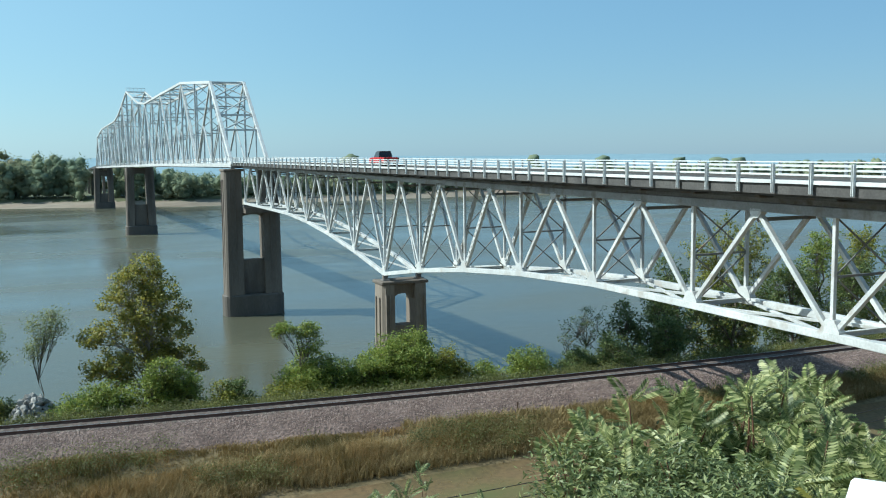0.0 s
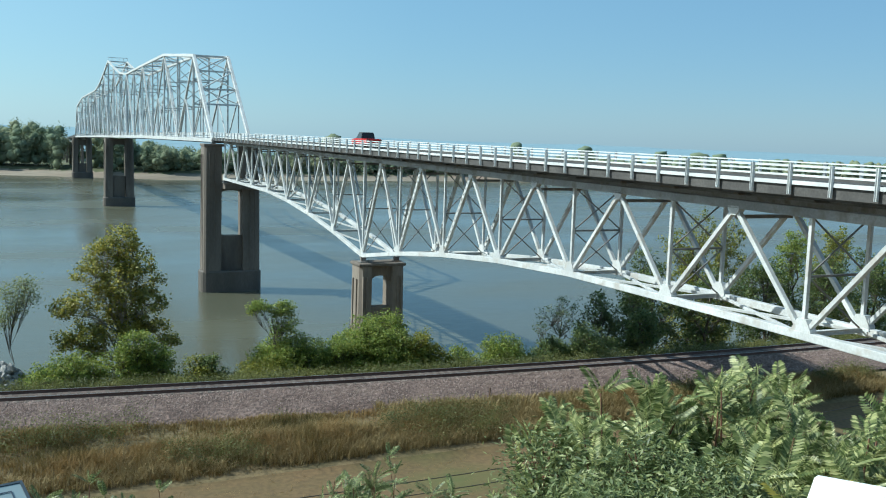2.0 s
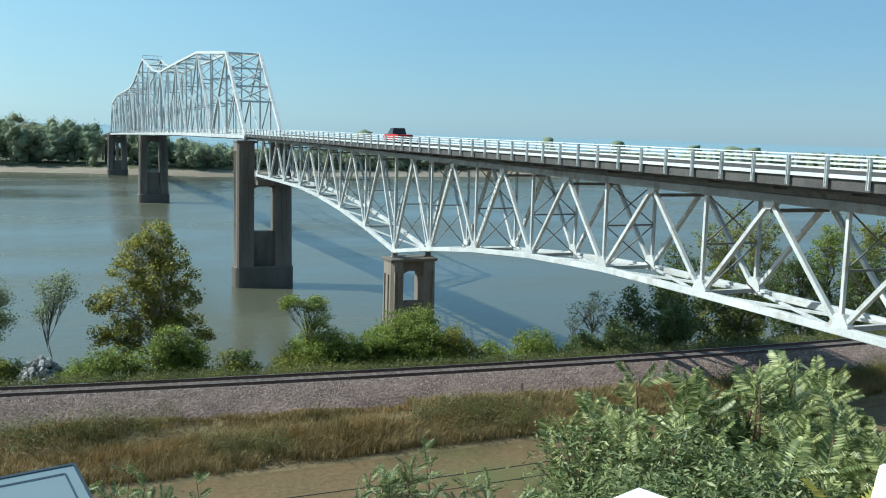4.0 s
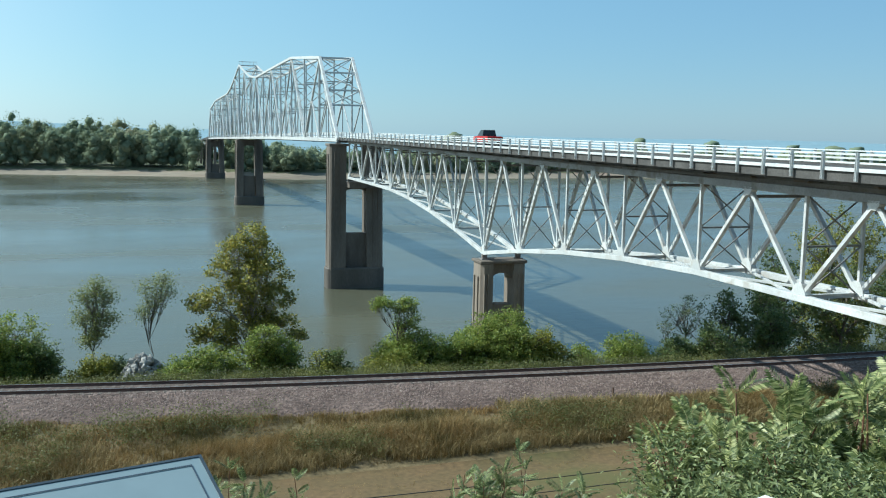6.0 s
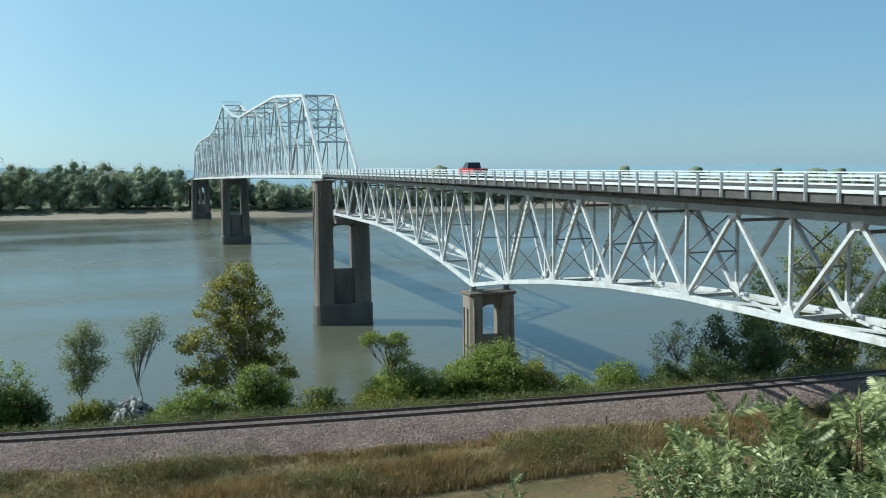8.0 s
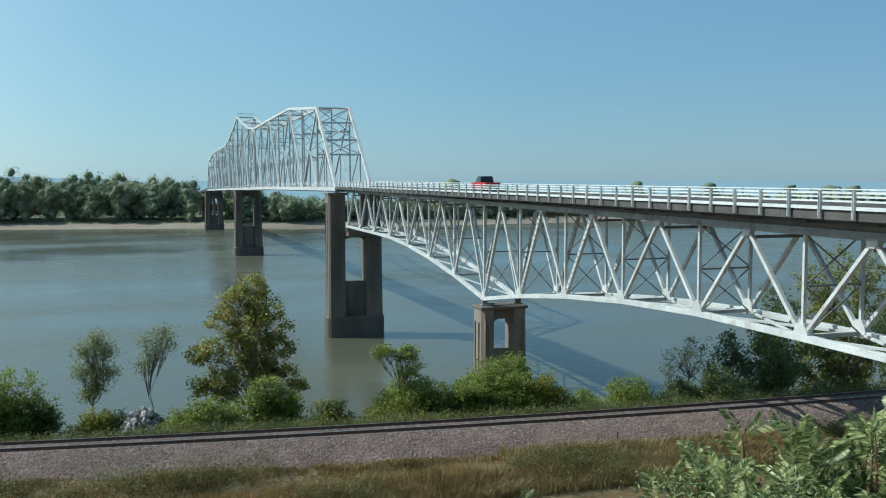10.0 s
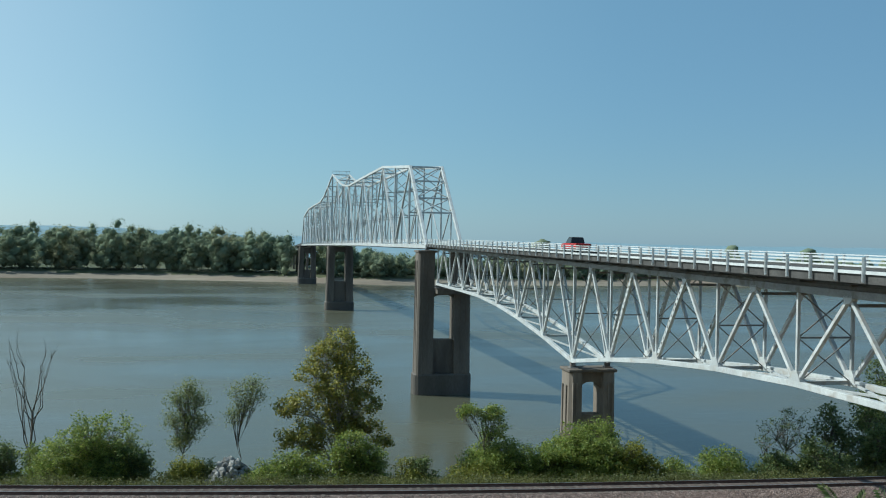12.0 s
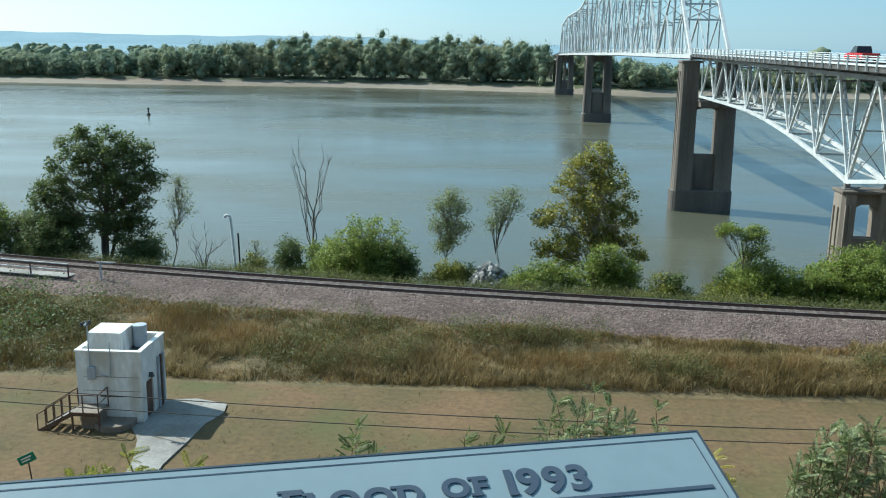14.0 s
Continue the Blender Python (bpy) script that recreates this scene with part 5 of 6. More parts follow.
ax0, ax1, ay0, ay1, az0, az1 = hx0 + 0.35, hx0 + 2.05, hy0 + 0.75, hy0 + 2.45, HZ + HH - 0.4, HZ + HH + 0.75
add_box(bm, (ax0, ay0, az0), (ax1, ay1, az1))
roof_house = part("roof_house", bm, WHITEWASH, house)
bm = bmesh.new()
ov = 0.1
prof = [(ax0 - ov, az1 - 0.02), ((ax0 + ax1) / 2, az1 + 0.28), (ax1 + ov, az1 - 0.02), (ax1 + ov, az1 - 0.09), ((ax0 + ax1) / 2, az1 + 0.2), (ax0 - ov, az1 - 0.09)]
a = [bm.verts.new((px, ay0 - ov, pz)) for px, pz in prof]; b = [bm.verts.new((px, ay1 + ov, pz)) for px, pz in prof]
bm.faces.new((a[0], a[1], a[4], a[5])); bm.faces.new((a[1], a[2], a[3], a[4])); bm.faces.new((b[5], b[4], b[1], b[0])); bm.faces.new((b[4], b[3], b[2], b[1]))
for i in range(6):
    bm.faces.new((a[i], b[i], b[(i + 1) % 6], a[(i + 1) % 6]))
bmesh.ops.recalc_face_normals(bm, faces=bm.faces)
part("roof_sheet", bm, ROOFW, roof_house, "white low gabled roof sheet")
bm = bmesh.new()
bmesh.ops.create_cone(bm, cap_ends=True, segments=16, radius1=0.36, radius2=0.36, depth=1.1, matrix=pose(ax1 + 0.35, ay1 - 0.1, HZ + HH + 0.2))
part("vent_drum", bm, GREYBOX, house, "grey round vent drum on the roof")
door = part("door", boxes(((hx1 - 0.14, hy0 + 0.55, HZ - 0.05), (hx1 - 0.08, hy0 + 1.5, HZ + 2.05)), bevel=0.01), RUSTED, house, "dark rusty steel door")
part("handle", boxes(((hx1 - 0.08, hy0 + 0.66, HZ + 0.95), (hx1 - 0.03, hy0 + 0.7, HZ + 1.12)), bevel=0.008), DARKIN, door)
bm = bmesh.new()
bmesh.ops.create_cone(bm, cap_ends=True, segments=10, radius1=0.16, radius2=0.08, depth=0.2, matrix=pose(hx1 + 0.12, hy0 + 1.0, HZ + 2.3))
add_box(bm, (hx1 - 0.02, hy0 + 0.97, HZ + 2.36), (hx1 + 0.14, hy0 + 1.03, HZ + 2.42))
part("door_lamp", bm, DARKIN, house)
for i in range(3):
    y = hy0 + 2.05 + 0.32 * i
    bm = bmesh.new()
    add_box(bm, (hx1 + 0.02, y, HZ - 0.1), (hx1 + 0.14, y + 0.12, HZ + 2.9), 0.02)
    part("downpipe", bm, GREYBOX if i != 1 else RUSTED, house)
part("wall_crack", boxes(((hx0 + 1.15, hy0 - 0.012, HZ + 1.42), (hx0 + 2.3, hy0 + 0.01, HZ + 1.5))), DARKIN, house, "dark open slot in the wall")
for z in (2.45, 1.72):
    part("form_line", boxes(((hx0 + 0.3, hy0 - 0.006, HZ + z), (hx1 - 0.1, hy0 + 0.01, HZ + z + 0.025))), CONCRETE, house)
box_ = part("meter_box", boxes(((hx0 + 0.62, hy0 - 0.2, HZ + 2.35), (hx0 + 1.02, hy0, HZ + 3.0)), bevel=0.02), GREYBOX, house, "grey electrical meter box")
bm = bmesh.new(); bmesh.ops.create_cone(bm, cap_ends=True, segments=14, radius1=0.1, radius2=0.09, depth=0.12, matrix=pose(hx0 + 0.82, hy0 - 0.25, HZ + 2.75, 90))
part("meter", bm, GLASSDARK, box_)
v, f = tube_np([(hx0 + .75, hy0 - .1, HZ + 3.0, hx0 + .75, hy0 - .1, HZ + 5.3, .04, .035), (hx0 + .75, hy0 - .1, HZ + 5.3, hx0 + .75, hy0 - .35, HZ + 5.2, .04, .05),
                (hx0 + 1.2, hy0 - .06, HZ + 2.6, hx0 + 1.75, hy0 - .06, HZ + 2.5, .03, .03), (hx0 + 1.75, hy0 - .06, HZ + 2.5, hx0 + 1.8, hy0 - .06, HZ + 4.3, .03, .03)], 8)
part_me("conduit_mast", mesh_np("conduit_mast", v, f, GREYBOX), house)
for i, dx in enumerate((0.55, 0.75, 0.95)):
    bm = bmesh.new(); bmesh.ops.create_cone(bm, cap_ends=True, segments=10, radius1=0.09, radius2=0.07, depth=0.2, matrix=pose(hx0 + dx - .05, hy0 - .12, HZ + 5.2 + 0.06 * i))
    part("insulator", bm, DARKIN, house)
bm = bmesh.new(); bmesh.ops.create_cone(bm, cap_ends=True, segments=20, radius1=1.0, radius2=1.0, depth=0.45, matrix=pose(hx0 + 2.0, hy0 - 0.35, HZ + 0.15))
part("well_ring", bm, CONCRETE, house, "low round concrete well ring against the wall")

stair = thing("outdoor_stair", (hx0 - 0.6, hy0 - 0.6, HZ), "rusty steel stair and landing with concrete treads", "stair")
lz = HZ + 1.05
part("landing", boxes(((hx0 + 0.15, hy0 - 1.25, lz - 0.12), (hx0 + 1.55, hy0 - 0.02, lz)), bevel=0.015), CONCRETE, stair, "pale concrete landing slab")
part("landing_pier", boxes(((hx0 + 0.5, hy0 - 0.9, HZ - 0.1), (hx0 + 1.45, hy0 - 0.1, lz - 0.12))), CONCRETE, stair)
part("landing_edge", boxes(((hx0 + 0.1, hy0 - 1.31, lz - 0.17), (hx0 + 1.6, hy0 - 1.25, lz + 0.01))), RUSTED, stair)
NS = 6
sx0 = hx0 + 0.15 - NS * 0.28
for i in range(NS):
    z = lz - (i + 1) * 0.175
    x1 = hx0 + 0.15 - i * 0.28
    part("tread", boxes(((x1 - 0.3, hy0 - 1.25, z - 0.05), (x1, hy0 - 0.35, z)), bevel=0.01), SLAB, stair)
for y in (hy0 - 1.28, hy0 - 0.34):
    member("stringer", (hx0 + 0.15, y, lz - 0.12), (sx0, y, HZ - 0.02), 0.05, 0.2, RUSTED, stair)
    member("handrail", (hx0 + 0.15, y, lz + 0.92), (sx0, y, HZ + 0.88), 0.05, 0.05, RUSTED, stair)
    for i in range(5):
        t = i / 4
        x = hx0 + 0.15 + (sx0 - hx0 - 0.15) * t
        z = lz + (HZ - lz) * t
        member("post", (x, y, z - 0.1), (x, y, z + 0.92), 0.05, 0.05, RUSTED, stair)
for x, y in ((hx0 + 0.15, hy0 - 1.28), (hx0 + 0.8, hy0 - 1.28), (hx0 + 1.57, hy0 - 1.28), (hx0 + 1.57, hy0 - 0.1)):
    member("post", (x, y, lz - 0.1), (x, y, lz + 0.92), 0.05, 0.05, RUSTED, stair)
member("post", (hx0 + 0.2, hy0 - 1.2, HZ - 0.1), (hx0 + 0.2, hy0 - 1.2, lz), 0.08, 0.08, RUSTED, stair)
member("post", (hx0 + 1.55, hy0 - 1.2, HZ - 0.1), (hx0 + 1.55, hy0 - 1.2, lz), 0.08, 0.08, RUSTED, stair)
for a_, b_ in (((hx0 + .15, hy0 - 1.28), (hx0 + 1.57, hy0 - 1.28)), ((hx0 + 1.57, hy0 - 1.28), (hx0 + 1.57, hy0 - .1))):
    member("handrail", (*a_, lz + 0.92), (*b_, lz + 0.92), 0.05, 0.05, RUSTED, stair)
    member("handrail", (*a_, lz + 0.48), (*b_, lz + 0.48), 0.035, 0.035, RUSTED, stair)

# concrete apron: an uneven slab with a ragged edge
bm = bmesh.new()
edge = [(hx1 - 0.1, hy1 - 0.2), (hx1 + 1.6, hy1 + 0.1), (hx1 + 3.3, hy1 - 0.5), (hx1 + 3.6, hy1 - 1.6), (hx1 + 3.1, hy0 + 0.2), (hx1 + 2.9, hy0 - 2.0), (hx1 + 2.6, hy0 - 4.5),
        (hx1 + 2.7, hy0 - 7.0), (hx1 + 1.4, hy0 - 7.0), (hx1 + 1.1, hy0 - 4.2), (hx1 + 0.5, hy0 - 2.0), (hx1 - 0.5, hy0 - 0.6), (hx1 - 0.1, hy0 + 0.2)]
lo = [bm.verts.new((x, y, 11.85)) for x, y in edge]
hi = [bm.verts.new((x + rng.normal(0, .05), y + rng.normal(0, .05), 12.07)) for x, y in edge]
bm.faces.new(hi)
for i in range(len(edge)):
    bm.faces.new((lo[i], lo[(i + 1) % len(edge)], hi[(i + 1) % len(edge)], hi[i]))
bmesh.ops.recalc_face_normals(bm, faces=bm.faces)
tagged(part("pavement", bm, SLAB, None), "worn stained concrete drive beside the pump house", "pavement", kind="structure")

# green sign on a post
GX, GY = -19.95, 35.9
gs = thing("road_sign", (GX, GY, 12), "small green sign on a thin rusty post", "sign")
member("post", (GX, GY, 11.8), (GX - 0.12, GY, 13.05), 0.06, 0.04, RUSTED, gs)
plate = part("plate", boxes(((-0.36, -0.012, -0.2), (0.36, 0.012, 0.2)), bevel=0.01), GREEN, None)
plate.matrix_basis = pose(GX - 0.16, GY - 0.04, 13.2, 0, -22, 18)
under(plate, gs)
bars = part("lettering", boxes(((-0.24, -0.0145, 0.03), (0.22, -0.0125, 0.09)), ((-0.24, -0.0145, -0.09), (0.12, -0.0125, -0.03))), ROOFW, None)
bars.matrix_basis = plate.matrix_basis.copy()
under(bars, gs)

# ---- railway bridge with a white handrail ----
rb = thing("railway_bridge", (-38, track_y(-38) - 2, 13), "short steel railway bridge with a pipe handrail", "bridge")
for x0 in np.arange(-62, -31.0, 3.1):
    x1 = x0 + 3.1
    y0, y1 = track_y(x0) - 2.2, track_y(x1) - 2.2
    member("girder", (x0, y0, 13.35), (x1, y1, 13.35), 0.35, 1.1, RUSTED, rb, "I")
    member("walkway", (x0, y0 - 0.35, 13.97), (x1, y1 - 0.35, 13.97), 1.15, 0.08, SLAB, rb)
    member("post", (x1, y1 - 0.85, 13.9), (x1, y1 - 0.85, 14.95), 0.09, 0.09, RUSTED, rb)
    for dz in (0.55, 1.0):
        member("handrail", (x0, y0 - 0.85, 13.95 + dz), (x1, y1 - 0.85, 13.95 + dz), 0.07, 0.07, GALV, rb)
part("abutment", boxes(((-31.2, track_y(-31) - 3.4, 11.5), (-30.0, track_y(-31) + 3.0, 13.75)), bevel=0.05), CONCRETE, rb)
sg = thing("track_marker", (-28.6, track_y(-28.6) - 2.6, 14), "thin grey marker post with a short arm beside the track", "post")
member("post", (-28.6, track_y(-28.6) - 2.6, 13.3), (-28.6, track_y(-28.6) - 2.6, 15.2), 0.1, 0.1, GREYBOX, sg)
member("arm", (-28.9, track_y(-28.6) - 2.6, 15.15), (-27.6, track_y(-28.6) - 2.6, 15.15), 0.07, 0.09, GREYBOX, sg)

# bent vent pipe and a stake on the bank
vp = thing("vent_pipe", (-22.9, 77.4, 12), "white vent pipe with a curved top beside a dark post", "pipe")
rows = [(-22.7, 77.4, ground_z(-22.7, 77.4) - .2, -23.15, 77.4, 15.9, 0.11, 0.11)]
for i in range(6):
    a0, a1 = math.pi * i / 6, math.pi * (i + 1) / 6
    rows.append((-23.4 + .25 * math.cos(a0), 77.4, 15.9 + .25 * math.sin(a0), -23.4 + .25 * math.cos(a1), 77.4, 15.9 + .25 * math.sin(a1), .11, .11))
v, f = tube_np(rows, 10)
part_me("pipe", mesh_np("pipe", v, f, PIPE), vp)
member("stake", (-22.35, 77.3, ground_z(-22.3, 77.3) - .2), (-22.5, 77.3, 14.6), 0.12, 0.12, CABLE, vp)

st = thing("stake", (29, 54.5, 13), "short dark weathered stake in the grass", "stake")
member("stick", (29.0, 54.2, 12.9), (29.05, 54.2, 14.1), 0.09, 0.09, RUSTED, st)

# overhead wires between two poles
for nm, z0, zc, z1, dy in (("a", 18.6, 16.45, 18.8, 0.0), ("b", 19.0, 16.8, 19.2, 0.5)):
    cu = thing("overhead_wire", (-46, 33 + dy, z0), "thin black overhead wire sagging over the lawn", "cable", "overhead wires")
    pts = [(-46 + 106 * t, 33 + dy, zc + ((z0 if t < .5 else z1) - zc) * (2 * t - 1) ** 2) for t in np.linspace(0, 1, 33)]
    v, f = path_tube(pts, 0.02, 5)
    part_me("wire", mesh_np("wire", v, f, CABLE), cu)
for x, z in ((-46, 19.4), (60, 19.6)):
    po = thing("utility_pole", (x, 33.25, 12), "plain wooden utility pole carrying two wires", "pole", "utility poles")
    v, f = tube_np([(x, 33.25, 11, x, 33.25, z, .15, .11)], 10)
    part_me("shaft", mesh_np("shaft", v, f, BARK), po)
    member("crossarm", (x, 32.7, z - 0.4), (x, 33.8, z - 0.4), 0.1, 0.1, BARK, po)

# channel buoy out on the river
by = thing("channel_buoy", (-143.6, 374.9, 0.3), "small dark channel buoy floating in the river", "buoy")
v, f = tube_np([(-143.6, 374.9, -0.4, -143.6, 374.9, 0.9, .75, .75), (-143.6, 374.9, 0.9, -143.6, 374.9, 1.2, .75, .3), (-143.6, 374.9, 1.2, -143.5, 374.9, 2.7, .3, .24)], 12)
part_me("float", mesh_np("float", v, f, CABLE), by)
part("top_mark", boxes(((-144.0, 374.8, 2.5), (-143.1, 375.0, 3.3)), bevel=0.03), CABLE, by)

# ---- red pickup on the deck ----
TX, TY = CX + 1.55, 108.0
TZ = rail_z(TY) - 0.98
car = thing("pickup_truck", (TX, TY, TZ), "red pickup truck with a dark cab roof driving on the deck", "truck")


def hull(prof, x0, x1, taper=0.0):
    bm = bmesh.new()
    a = [bm.verts.new((x0 + (taper if z > 1.1 else 0), y, z)) for y, z in prof]
    b = [bm.verts.new((x1 - (taper if z > 1.1 else 0), y, z)) for y, z in prof]
    bm.faces.new(a); bm.faces.new(b[::-1])
    k = len(prof)
    for i in range(k):
        bm.faces.new((a[i], b[i], b[(i + 1) % k], a[(i + 1) % k]))
    bmesh.ops.recalc_face_normals(bm, faces=bm.faces)
    bmesh.ops.bevel(bm, geom=list(bm.edges), offset=0.04, segments=2, affect="EDGES")
    bm.transform(Matrix.Translation((TX, TY, TZ)))
    return bm


part("body", hull([(-2.7, 0.45), (2.65, 0.4), (2.75, 0.85), (2.6, 1.0), (1.2, 1.12), (-2.7, 1.1)], -0.95, 0.95), RED, car)
part("cab", hull([(-0.75, 1.08), (1.35, 1.08), (0.6, 1.78), (-0.6, 1.8)], -0.88, 0.88, 0.12), GLASSDARK, car, "dark-tinted cab glass")
part("roof", boxes(((TX - 0.72, TY - 0.58, TZ + 1.78), (TX + 0.72, TY + 0.55, TZ + 1.86)), bevel=0.03), DARKIN, car)
part("tailgate", boxes(((TX - 0.85, TY - 2.76, TZ + 0.6), (TX + 0.85, TY - 2.69, TZ + 1.1)), bevel=0.02), RED, car)
part("bumper", boxes(((TX - 0.95, TY - 2.92, TZ + 0.42), (TX + 0.95, TY - 2.7, TZ + 0.6)), bevel=0.03), GALV, car, "pale metal rear bumper")
for sx_ in (-1, 1):
    part("tail_light", boxes(((TX + sx_ * 0.88 - 0.08, TY - 2.78, TZ + 0.72), (TX + sx_ * 0.88 + 0.08, TY - 2.7, TZ + 1.05)), bevel=0.015), RUSTED, car)
    for wy in (-1.65, 1.7):
        bm = bmesh.new()
        bmesh.ops.create_cone(bm, cap_ends=True, segments=20, radius1=0.38, radius2=0.38, depth=0.25, matrix=pose(TX + sx_ * 0.84, TY + wy, TZ + 0.38, 0, 90))
        bmesh.ops.bevel(bm, geom=[e for e in bm.edges if abs((e.verts[0].co - e.verts[1].co).x) < .01], offset=0.03, segments=2, affect="EDGES")
        wheel = part("wheel", bm, TYRE, car)
        bm = bmesh.new()
        bmesh.ops.create_cone(bm, cap_ends=True, segments=16, radius1=0.22, radius2=0.2, depth=0.27, matrix=pose(TX + sx_ * 0.85, TY + wy, TZ + 0.38, 0, 90))
        part("rim", bm, GALV, wheel)

# ---- overlook: interpretive panel, white fence ----
corner, u_ = Vector((0.082, 1.017, 30.394)), Vector((0.9655, 0.260, 0.0)).normalized()
down = Vector((0.2475, -0.9191, -0.3066)).normalized()
nrm = u_.cross(-down).normalized()
if nrm.z < 0:
    nrm = -nrm
PW, PH = 1.22, 0.80
SB = Matrix((u_, -down, nrm)).transposed().to_4x4()
SB.translation = corner
panel = thing("interpretive_panel", tuple(corner), "tilted pale blue flood history panel in a dark frame", "sign")


def on_panel(name, bm, material, label="", parent=panel):
    bm.transform(SB)
    return part(name, bm, material, parent, label)


on_panel("face", boxes(((-PW, -PH, -0.02), (0, 0, 0.0))), SIGNFACE)
on_panel("frame", boxes(((-PW - .003, 0, -0.02), (.003, .003, .001)), ((-PW - .003, -PH - .003, -0.02), (.003, -PH, .001)),
                        ((0, -PH, -0.02), (.003, 0, .001)), ((-PW - .003, -PH, -0.02), (-PW, 0, .001))), SIGNEDGE, "dark narrow metal frame")
on_panel("border_line", boxes(((-PW + .010, -0.0112, 0.0006), (-.010, -0.0100, 0.0010)), ((-.0112, -PH + .010, 0.0006), (-.0100, -0.0112, 0.0010))), SIGNTEXT)
on_panel("rule", boxes(((-PW + .03, -0.0985, 0.001), (-.02, -0.0930, 0.0016))), SIGNTEXT, "dark rule under the title")
for i in range(14):
    w = rng.uniform(0.42, 0.5)
    on_panel("text_bar", boxes(((-PW + .08, -0.2 - i * .03, 0.001), (-PW + .08 + w, -0.19 - i * .03, 0.0016))), SIGNTEXT)
on_panel("picture_block", boxes(((-0.56, -0.62, 0.001), (-0.08, -0.18, 0.0016))), GREYBOX)


def letter(ch, x, size, base):
    """One heavy letter with slab feet on its stems; returns where the next one begins."""
    txt = bpy.data.curves.new("letter", "FONT")
    txt.body, txt.size, txt.extrude, txt.offset = ch, size, 0.0006, 0.0018
    txt.materials.append(SIGNTEXT)
    ob = new("letter", txt)
    bpy.context.view_layer.update()
    w, h = ob.dimensions.x, ob.dimensions.y
    x0 = min(c[0] for c in ob.bound_box)
    ob.matrix_basis = SB @ Matrix.Translation((x - x0, base, 0.0014))
    under(ob, panel)
    stems = {"F": [0.16], "L": [0.16], "D": [0.14], "1": [0.72]}.get(ch, [])
    for f_ in stems:
        sx_ = x + f_ * w
        feet = [((sx_ - 0.30 * w - 0.002, base - 0.0012, 0.0008), (sx_ + 0.30 * w + 0.002, base + 0.0032, 0.0021))]
        if ch != "1":
            feet.append(((sx_ - 0.30 * w - 0.002, base + h - 0.0062, 0.0008), (sx_ + 0.2 * w, base + h - 0.0022, 0.0021)))
        for ft in feet:
            on_panel("letter_foot", boxes(ft), SIGNTEXT)
    return x + w + 0.0042


tx_ = -0.527
for word, size, base in (("F", 0.054, -0.086), ("LOOD", 0.042, -0.084), (" ", 0, 0), ("OF", 0.040, -0.078), (" ", 0, 0), ("1993", 0.056, -0.082)):
    for ch in word:
        tx_ = tx_ + 0.018 if ch == " " else letter(ch, tx_, size, base)
for dx in (-0.3, -0.92):
    q = SB @ Vector((dx, -0.4, -0.03))
    member("leg", (q.x, q.y, ground_z(q.x, q.y) - 0.2), (q.x, q.y, q.z), 0.08, 0.08, SIGNEDGE, panel)

fence = thing("fence", (0.67, 0.93, 29), "white vinyl fence at the overlook with pyramid post caps", "fence")


def fence_post(x, y, top, turn, w=0.062, rise=0.027):
    g = ground_z(x, y)
    bm = boxes(((-w * .86, -w * .86, g - 0.15 - top), (w * .86, w * .86, -rise - 0.018)), bevel=0.004)
    bm.transform(pose(x, y, top, 0, 0, turn))
    po = part("post", bm, VINYL, fence)
    bm = bmesh.new()
    ring0 = [bm.verts.new((sx_ * w, sy_ * w, -rise - 0.023)) for sx_, sy_ in ((-1, -1), (1, -1), (1, 1), (-1, 1))]
    ring1 = [bm.verts.new((sx_ * w, sy_ * w, -rise)) for sx_, sy_ in ((-1, -1), (1, -1), (1, 1), (-1, 1))]
    tip = bm.verts.new((0, 0, 0))
    bm.faces.new(ring0[::-1])
    for i in range(4):
        bm.faces.new((ring0[i], ring0[(i + 1) % 4], ring1[(i + 1) % 4], ring1[i]))
        bm.faces.new((ring1[i], ring1[(i + 1) % 4], tip))
    bm.transform(pose(x, y, top, 0, 0, turn))
    part("post_cap", bm, VINYL, po)


fence_post(0.67, 0.89, 30.361, 20)
fence_post(0.885, 0.575, 30.552, 38, 0.19, 0.16)
for dz in (0.25, 0.6, 0.95):
    member("rail", (0.67, 0.917, 30.3 - dz), (2.6, 0.25, 30.3 - dz), 0.04, 0.11, VINYL, fence)
# ---- shrubs on the bluff just below the overlook ----
def frond_shape(pairs=14, leaf_l=0.2, leaf_w=0.06):
    """A pinnate leaf of unit length along +y: drooping rachis and paired folded leaflets."""
    v, f = [], []

    def spine(t):
        return np.array([0, t * (1 - 0.10 * t), 0.10 * t - 0.30 * t * t])
    for i in range(8):
        a, b = spine(i / 8), spine((i + 1) / 8)
        w = 0.008 * (1 - i / 9)
        k = len(v)
        v += [a + (-w, 0, 0), a + (w, 0, 0), b + (w, 0, 0), b + (-w, 0, 0)]
        f += [(k, k + 1, k + 2), (k, k + 2, k + 3)]
    for i in range(pairs):
        t = 0.14 + 0.84 * i / (pairs - 1)
        o = spine(t)
        L = leaf_l * (0.75 + 0.5 * math.sin(math.pi * min(1, t * 0.95))) * (1.0 if t < 0.9 else 0.8)
        for s in (-1, 1):
            d = np.array([s * 0.86, 0.42, -0.30 - 0.15 * t]); d /= np.linalg.norm(d)
            sd = np.array([-0.42 * s, 0.86, 0.12])
            k = len(v)
            v += [o, o + d * L * 0.5 + sd * leaf_w * 0.5 + (0, 0, 0.012), o + d * L, o + d * L * 0.45 - sd * leaf_w * 0.5 + (0, 0, 0.012)]
            f += [(k, k + 1, k + 2), (k, k + 2, k + 3)]
    return np.array(v), np.array(f)


FV, FF = frond_shape()


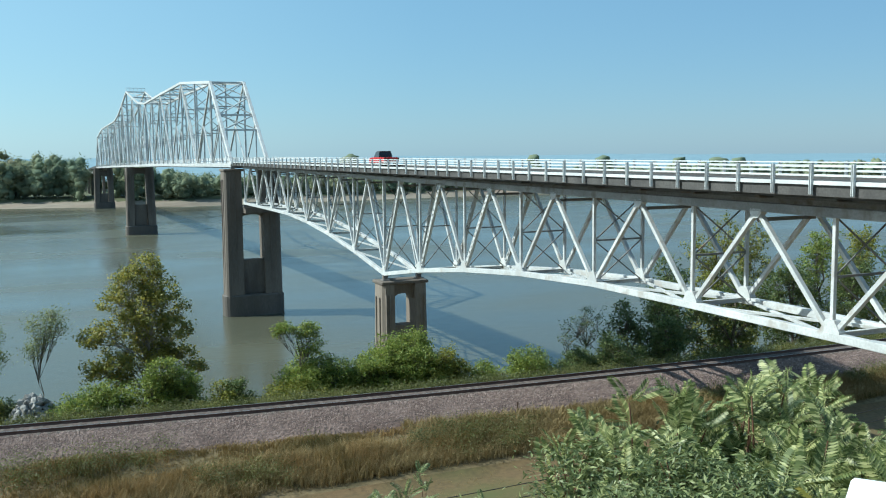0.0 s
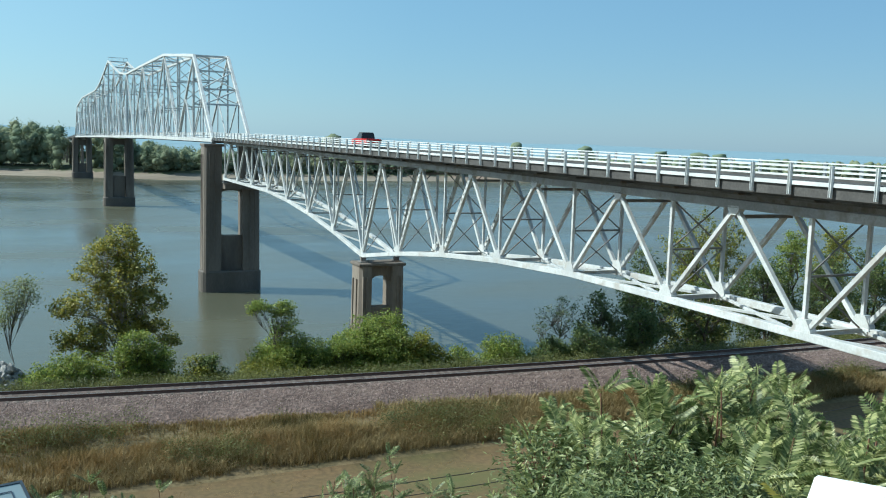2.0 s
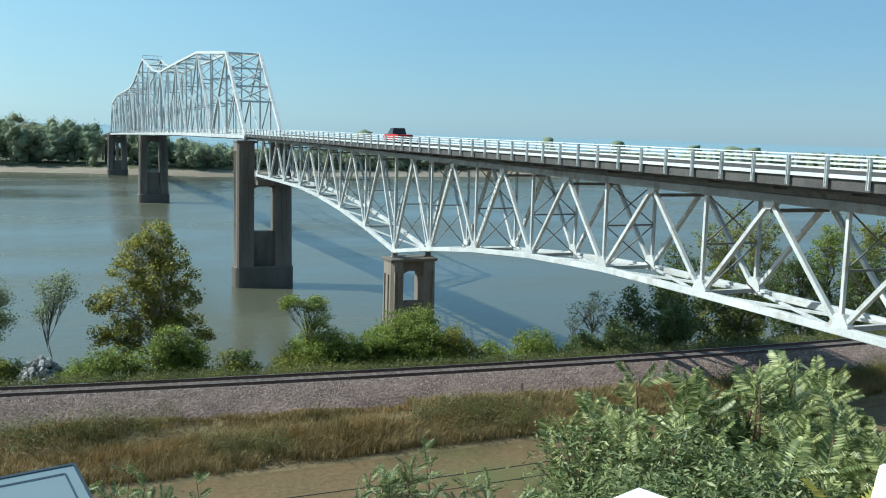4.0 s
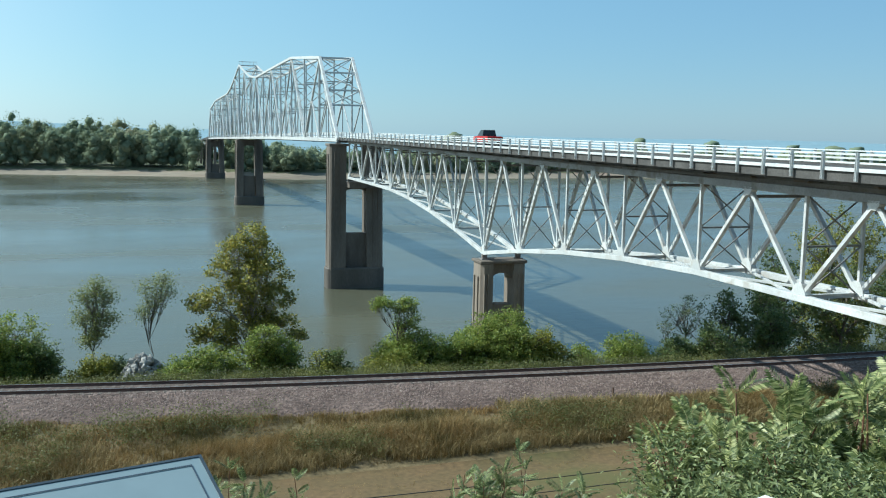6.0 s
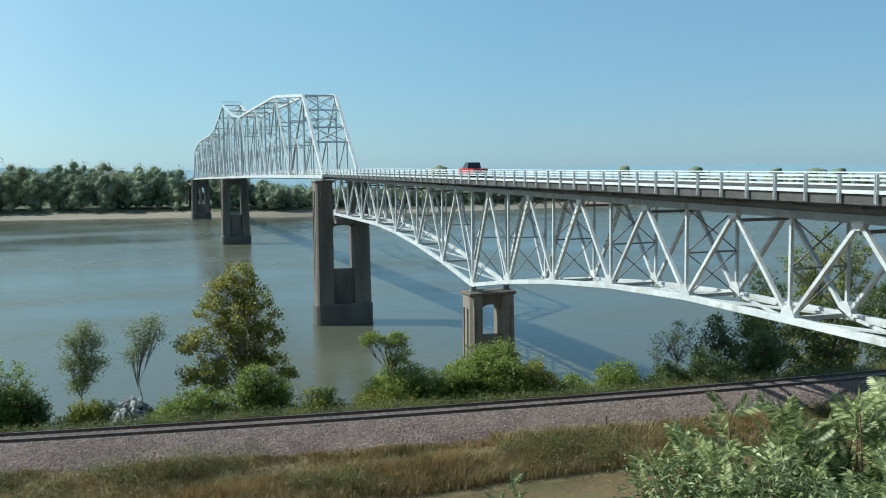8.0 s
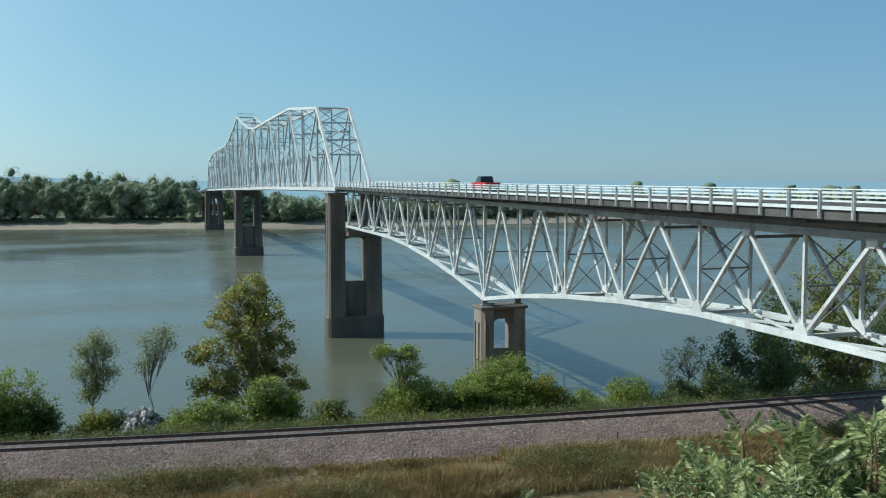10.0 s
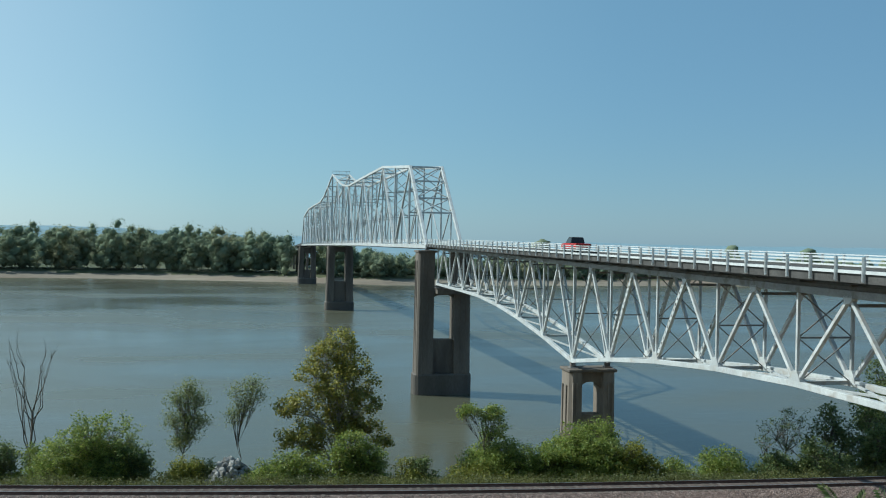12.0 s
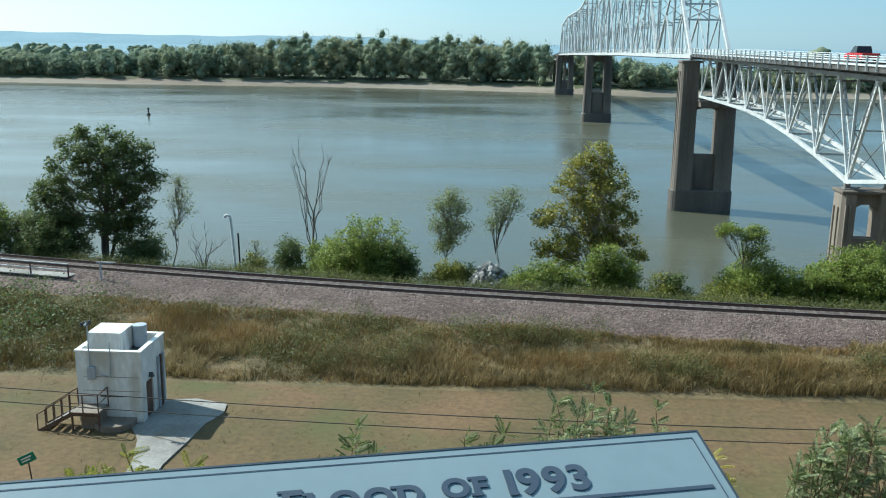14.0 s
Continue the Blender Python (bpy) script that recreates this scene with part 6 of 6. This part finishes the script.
def aim(dirs, roll=0.5):
    """Rotations that carry +y to each direction, with z kept upward but for a little roll."""
    y = dirs / np.linalg.norm(dirs, axis=1, keepdims=True)
    up = np.array([0, 0, 1.0]) + rng.normal(0, roll, (len(y), 3))
    x = np.cross(y, up); x /= np.linalg.norm(x, axis=1, keepdims=True)
    z = np.cross(x, y)
    return np.stack([x, y, z], 2)


def pinnate_shrub(base, tips, mat_, label, per=9, length=0.42, name="shrub", leaf=None, stem=0.022, low=0.62):
    """Reddish stems from the base to each tip, with a whorl of pinnate leaves along the upper part."""
    b = np.array([base[0], base[1], ground_z(*base) - 0.15])
    ob = thing(name, tuple(b), label, "shrub", "shrubs below the overlook")
    rows, at, dr = [], [], []
    for tp in tips:
        tp = np.asarray(tp, float)
        rr, pp = bend(b + rng.normal(0, 0.15, 3) * (1, 1, 0), tp, stem, stem * 0.27, 6, 0.10)
        rows += rr
        n = int(rng.integers(per - 2, per + 3))
        for i in range(n):
            s = rng.uniform(low, 1.0) if i > 2 else 1.0
            j = s * 6
            k = min(5, int(j))
            o = pp[k] + (pp[k + 1] - pp[k]) * (j - k)
            az = rng.uniform(0, 2 * np.pi)
            el = rng.uniform(0.15, 0.95) if s < 0.98 else rng.uniform(0.5, 1.2)
            d = np.array([math.cos(az) * math.cos(el) + 0.35, math.sin(az) * math.cos(el), math.sin(el)])
            at.append(o); dr.append(d)
    v, f = tube_np(rows, 5)
    tagged(part_me("stem", mesh_np("stem", v, f, REDSTEM), ob), kind="stuff")
    at, dr = np.array(at), np.array(dr)
    L = length * rng.uniform(0.6, 1.2, len(at))
    v, f = scatter(*(leaf or (FV, FF)), at, aim(dr, 0.7), L)
    part_me("foliage", mesh_np("foliage", v, f, mat_), ob)
    return ob


def mound_tips(cx, cy, zc, rx, ry, rz, n):
    """Points over the upper half of an uneven mound."""
    out = []
    for _ in range(n):
        a, r = rng.uniform(0, 2 * np.pi), math.sqrt(rng.uniform(0, 1))
        x, y = cx + rx * r * math.cos(a), cy + ry * r * math.sin(a)
        z = zc + rz * (1 - r * r) ** 0.5 * rng.uniform(0.52, 0.97)
        out.append((x, y, z))
    return out


SUML = "feathery green shrub with pinnate leaves stirred by the wind"
for cx, cy, zc, rx, ry, rz, n in [(4.45, 6.0, 27.2, 0.95, 1.2, 1.62, 66), (5.3, 5.6, 27.3, 1.0, 1.1, 1.6, 64), (5.6, 4.4, 27.4, 0.9, 0.9, 1.55, 54),
                                  (4.5, 4.7, 27.3, 0.9, 0.9, 1.45, 58), (6.4, 5.2, 27.3, 1.0, 1.2, 1.6, 40), (6.6, 7.0, 26.7, 1.3, 1.2, 1.85, 36)]:
    pinnate_shrub((cx, cy), mound_tips(cx, cy, zc, rx, ry, rz, n), SUM, SUML, 16, 0.34)
pinnate_shrub((4.3, 3.6), mound_tips(4.3, 3.6, 27.9, 0.6, 0.5, 0.8, 16), SUMY, "yellowing shrub with pinnate leaves below the overlook", 8)
# small-leaved grey-green shrubs on the river side of the mass
for x, y, w, h in [(3.75, 5.6, 1.1, 2.3), (4.0, 6.3, 1.3, 2.7), (3.75, 4.75, 0.9, 2.0), (4.1, 5.2, 1.2, 2.2), (4.2, 4.5, 1.1, 2.0)]:
    zt = 28.9 - max(0, 3.5 - x) * 0.9
    hh = max(1.2, zt - ground_z(x, y))
    tree("shrub", (x, y), (0.1, 0, hh * 0.6), 0.03, [(bx, by, bz, br * .8, bq * .8) for bx, by, bz, br, bq in shrub_blobs(w, hh, 18)], PRIV, REDSTEM,
         "grey-green small-leaved shrub below the overlook", 0.06, 75, 22, 0.22, "shrub", "shrubs below the overlook", extra_stems=6, twig_r=0.006, slim=0.5)
# single leafy stems in front of the lawn
FINE_V, FINE_F = frond_shape(11, 0.17, 0.075)
for tx, ty, tz, mt, n in [(-1.05, 4.84, 28.62, DKG, 4), (-0.75, 4.9, 28.5, DKG, 2), (-0.29, 4.94, 28.72, DKG, 4), (0.16, 4.98, 28.72, PRIV, 4), (0.42, 5.05, 28.9, PRIV, 7), (0.70, 5.0, 28.9, PRIV, 5),
                          (1.12, 4.9, 28.5, SUMY, 3), (1.66, 4.8, 28.78, PRIV, 7), (1.78, 4.85, 28.82, PRIV, 9), (1.98, 4.82, 28.85, PRIV, 9), (2.25, 4.72, 28.76, PRIV, 8), (2.5, 4.68, 28.7, PRIV, 6),
                          (-2.13, 4.53, 28.66, YEL, 5), (-2.40, 4.4, 28.58, YEL, 5), (-1.8, 4.6, 28.5, YEL, 4)]:
    tips = [(tx + rng.normal(0, 0.09), ty + rng.normal(0, 0.12), tz - abs(rng.normal(0, 0.16))) for _ in range(n)]
    pinnate_shrub((tx, ty + 0.3), tips, mt, "leafy stem with small paired leaves rising below the overlook", 44, 0.12, "leafy_stem", (FINE_V, FINE_F), 0.008, 0.5)
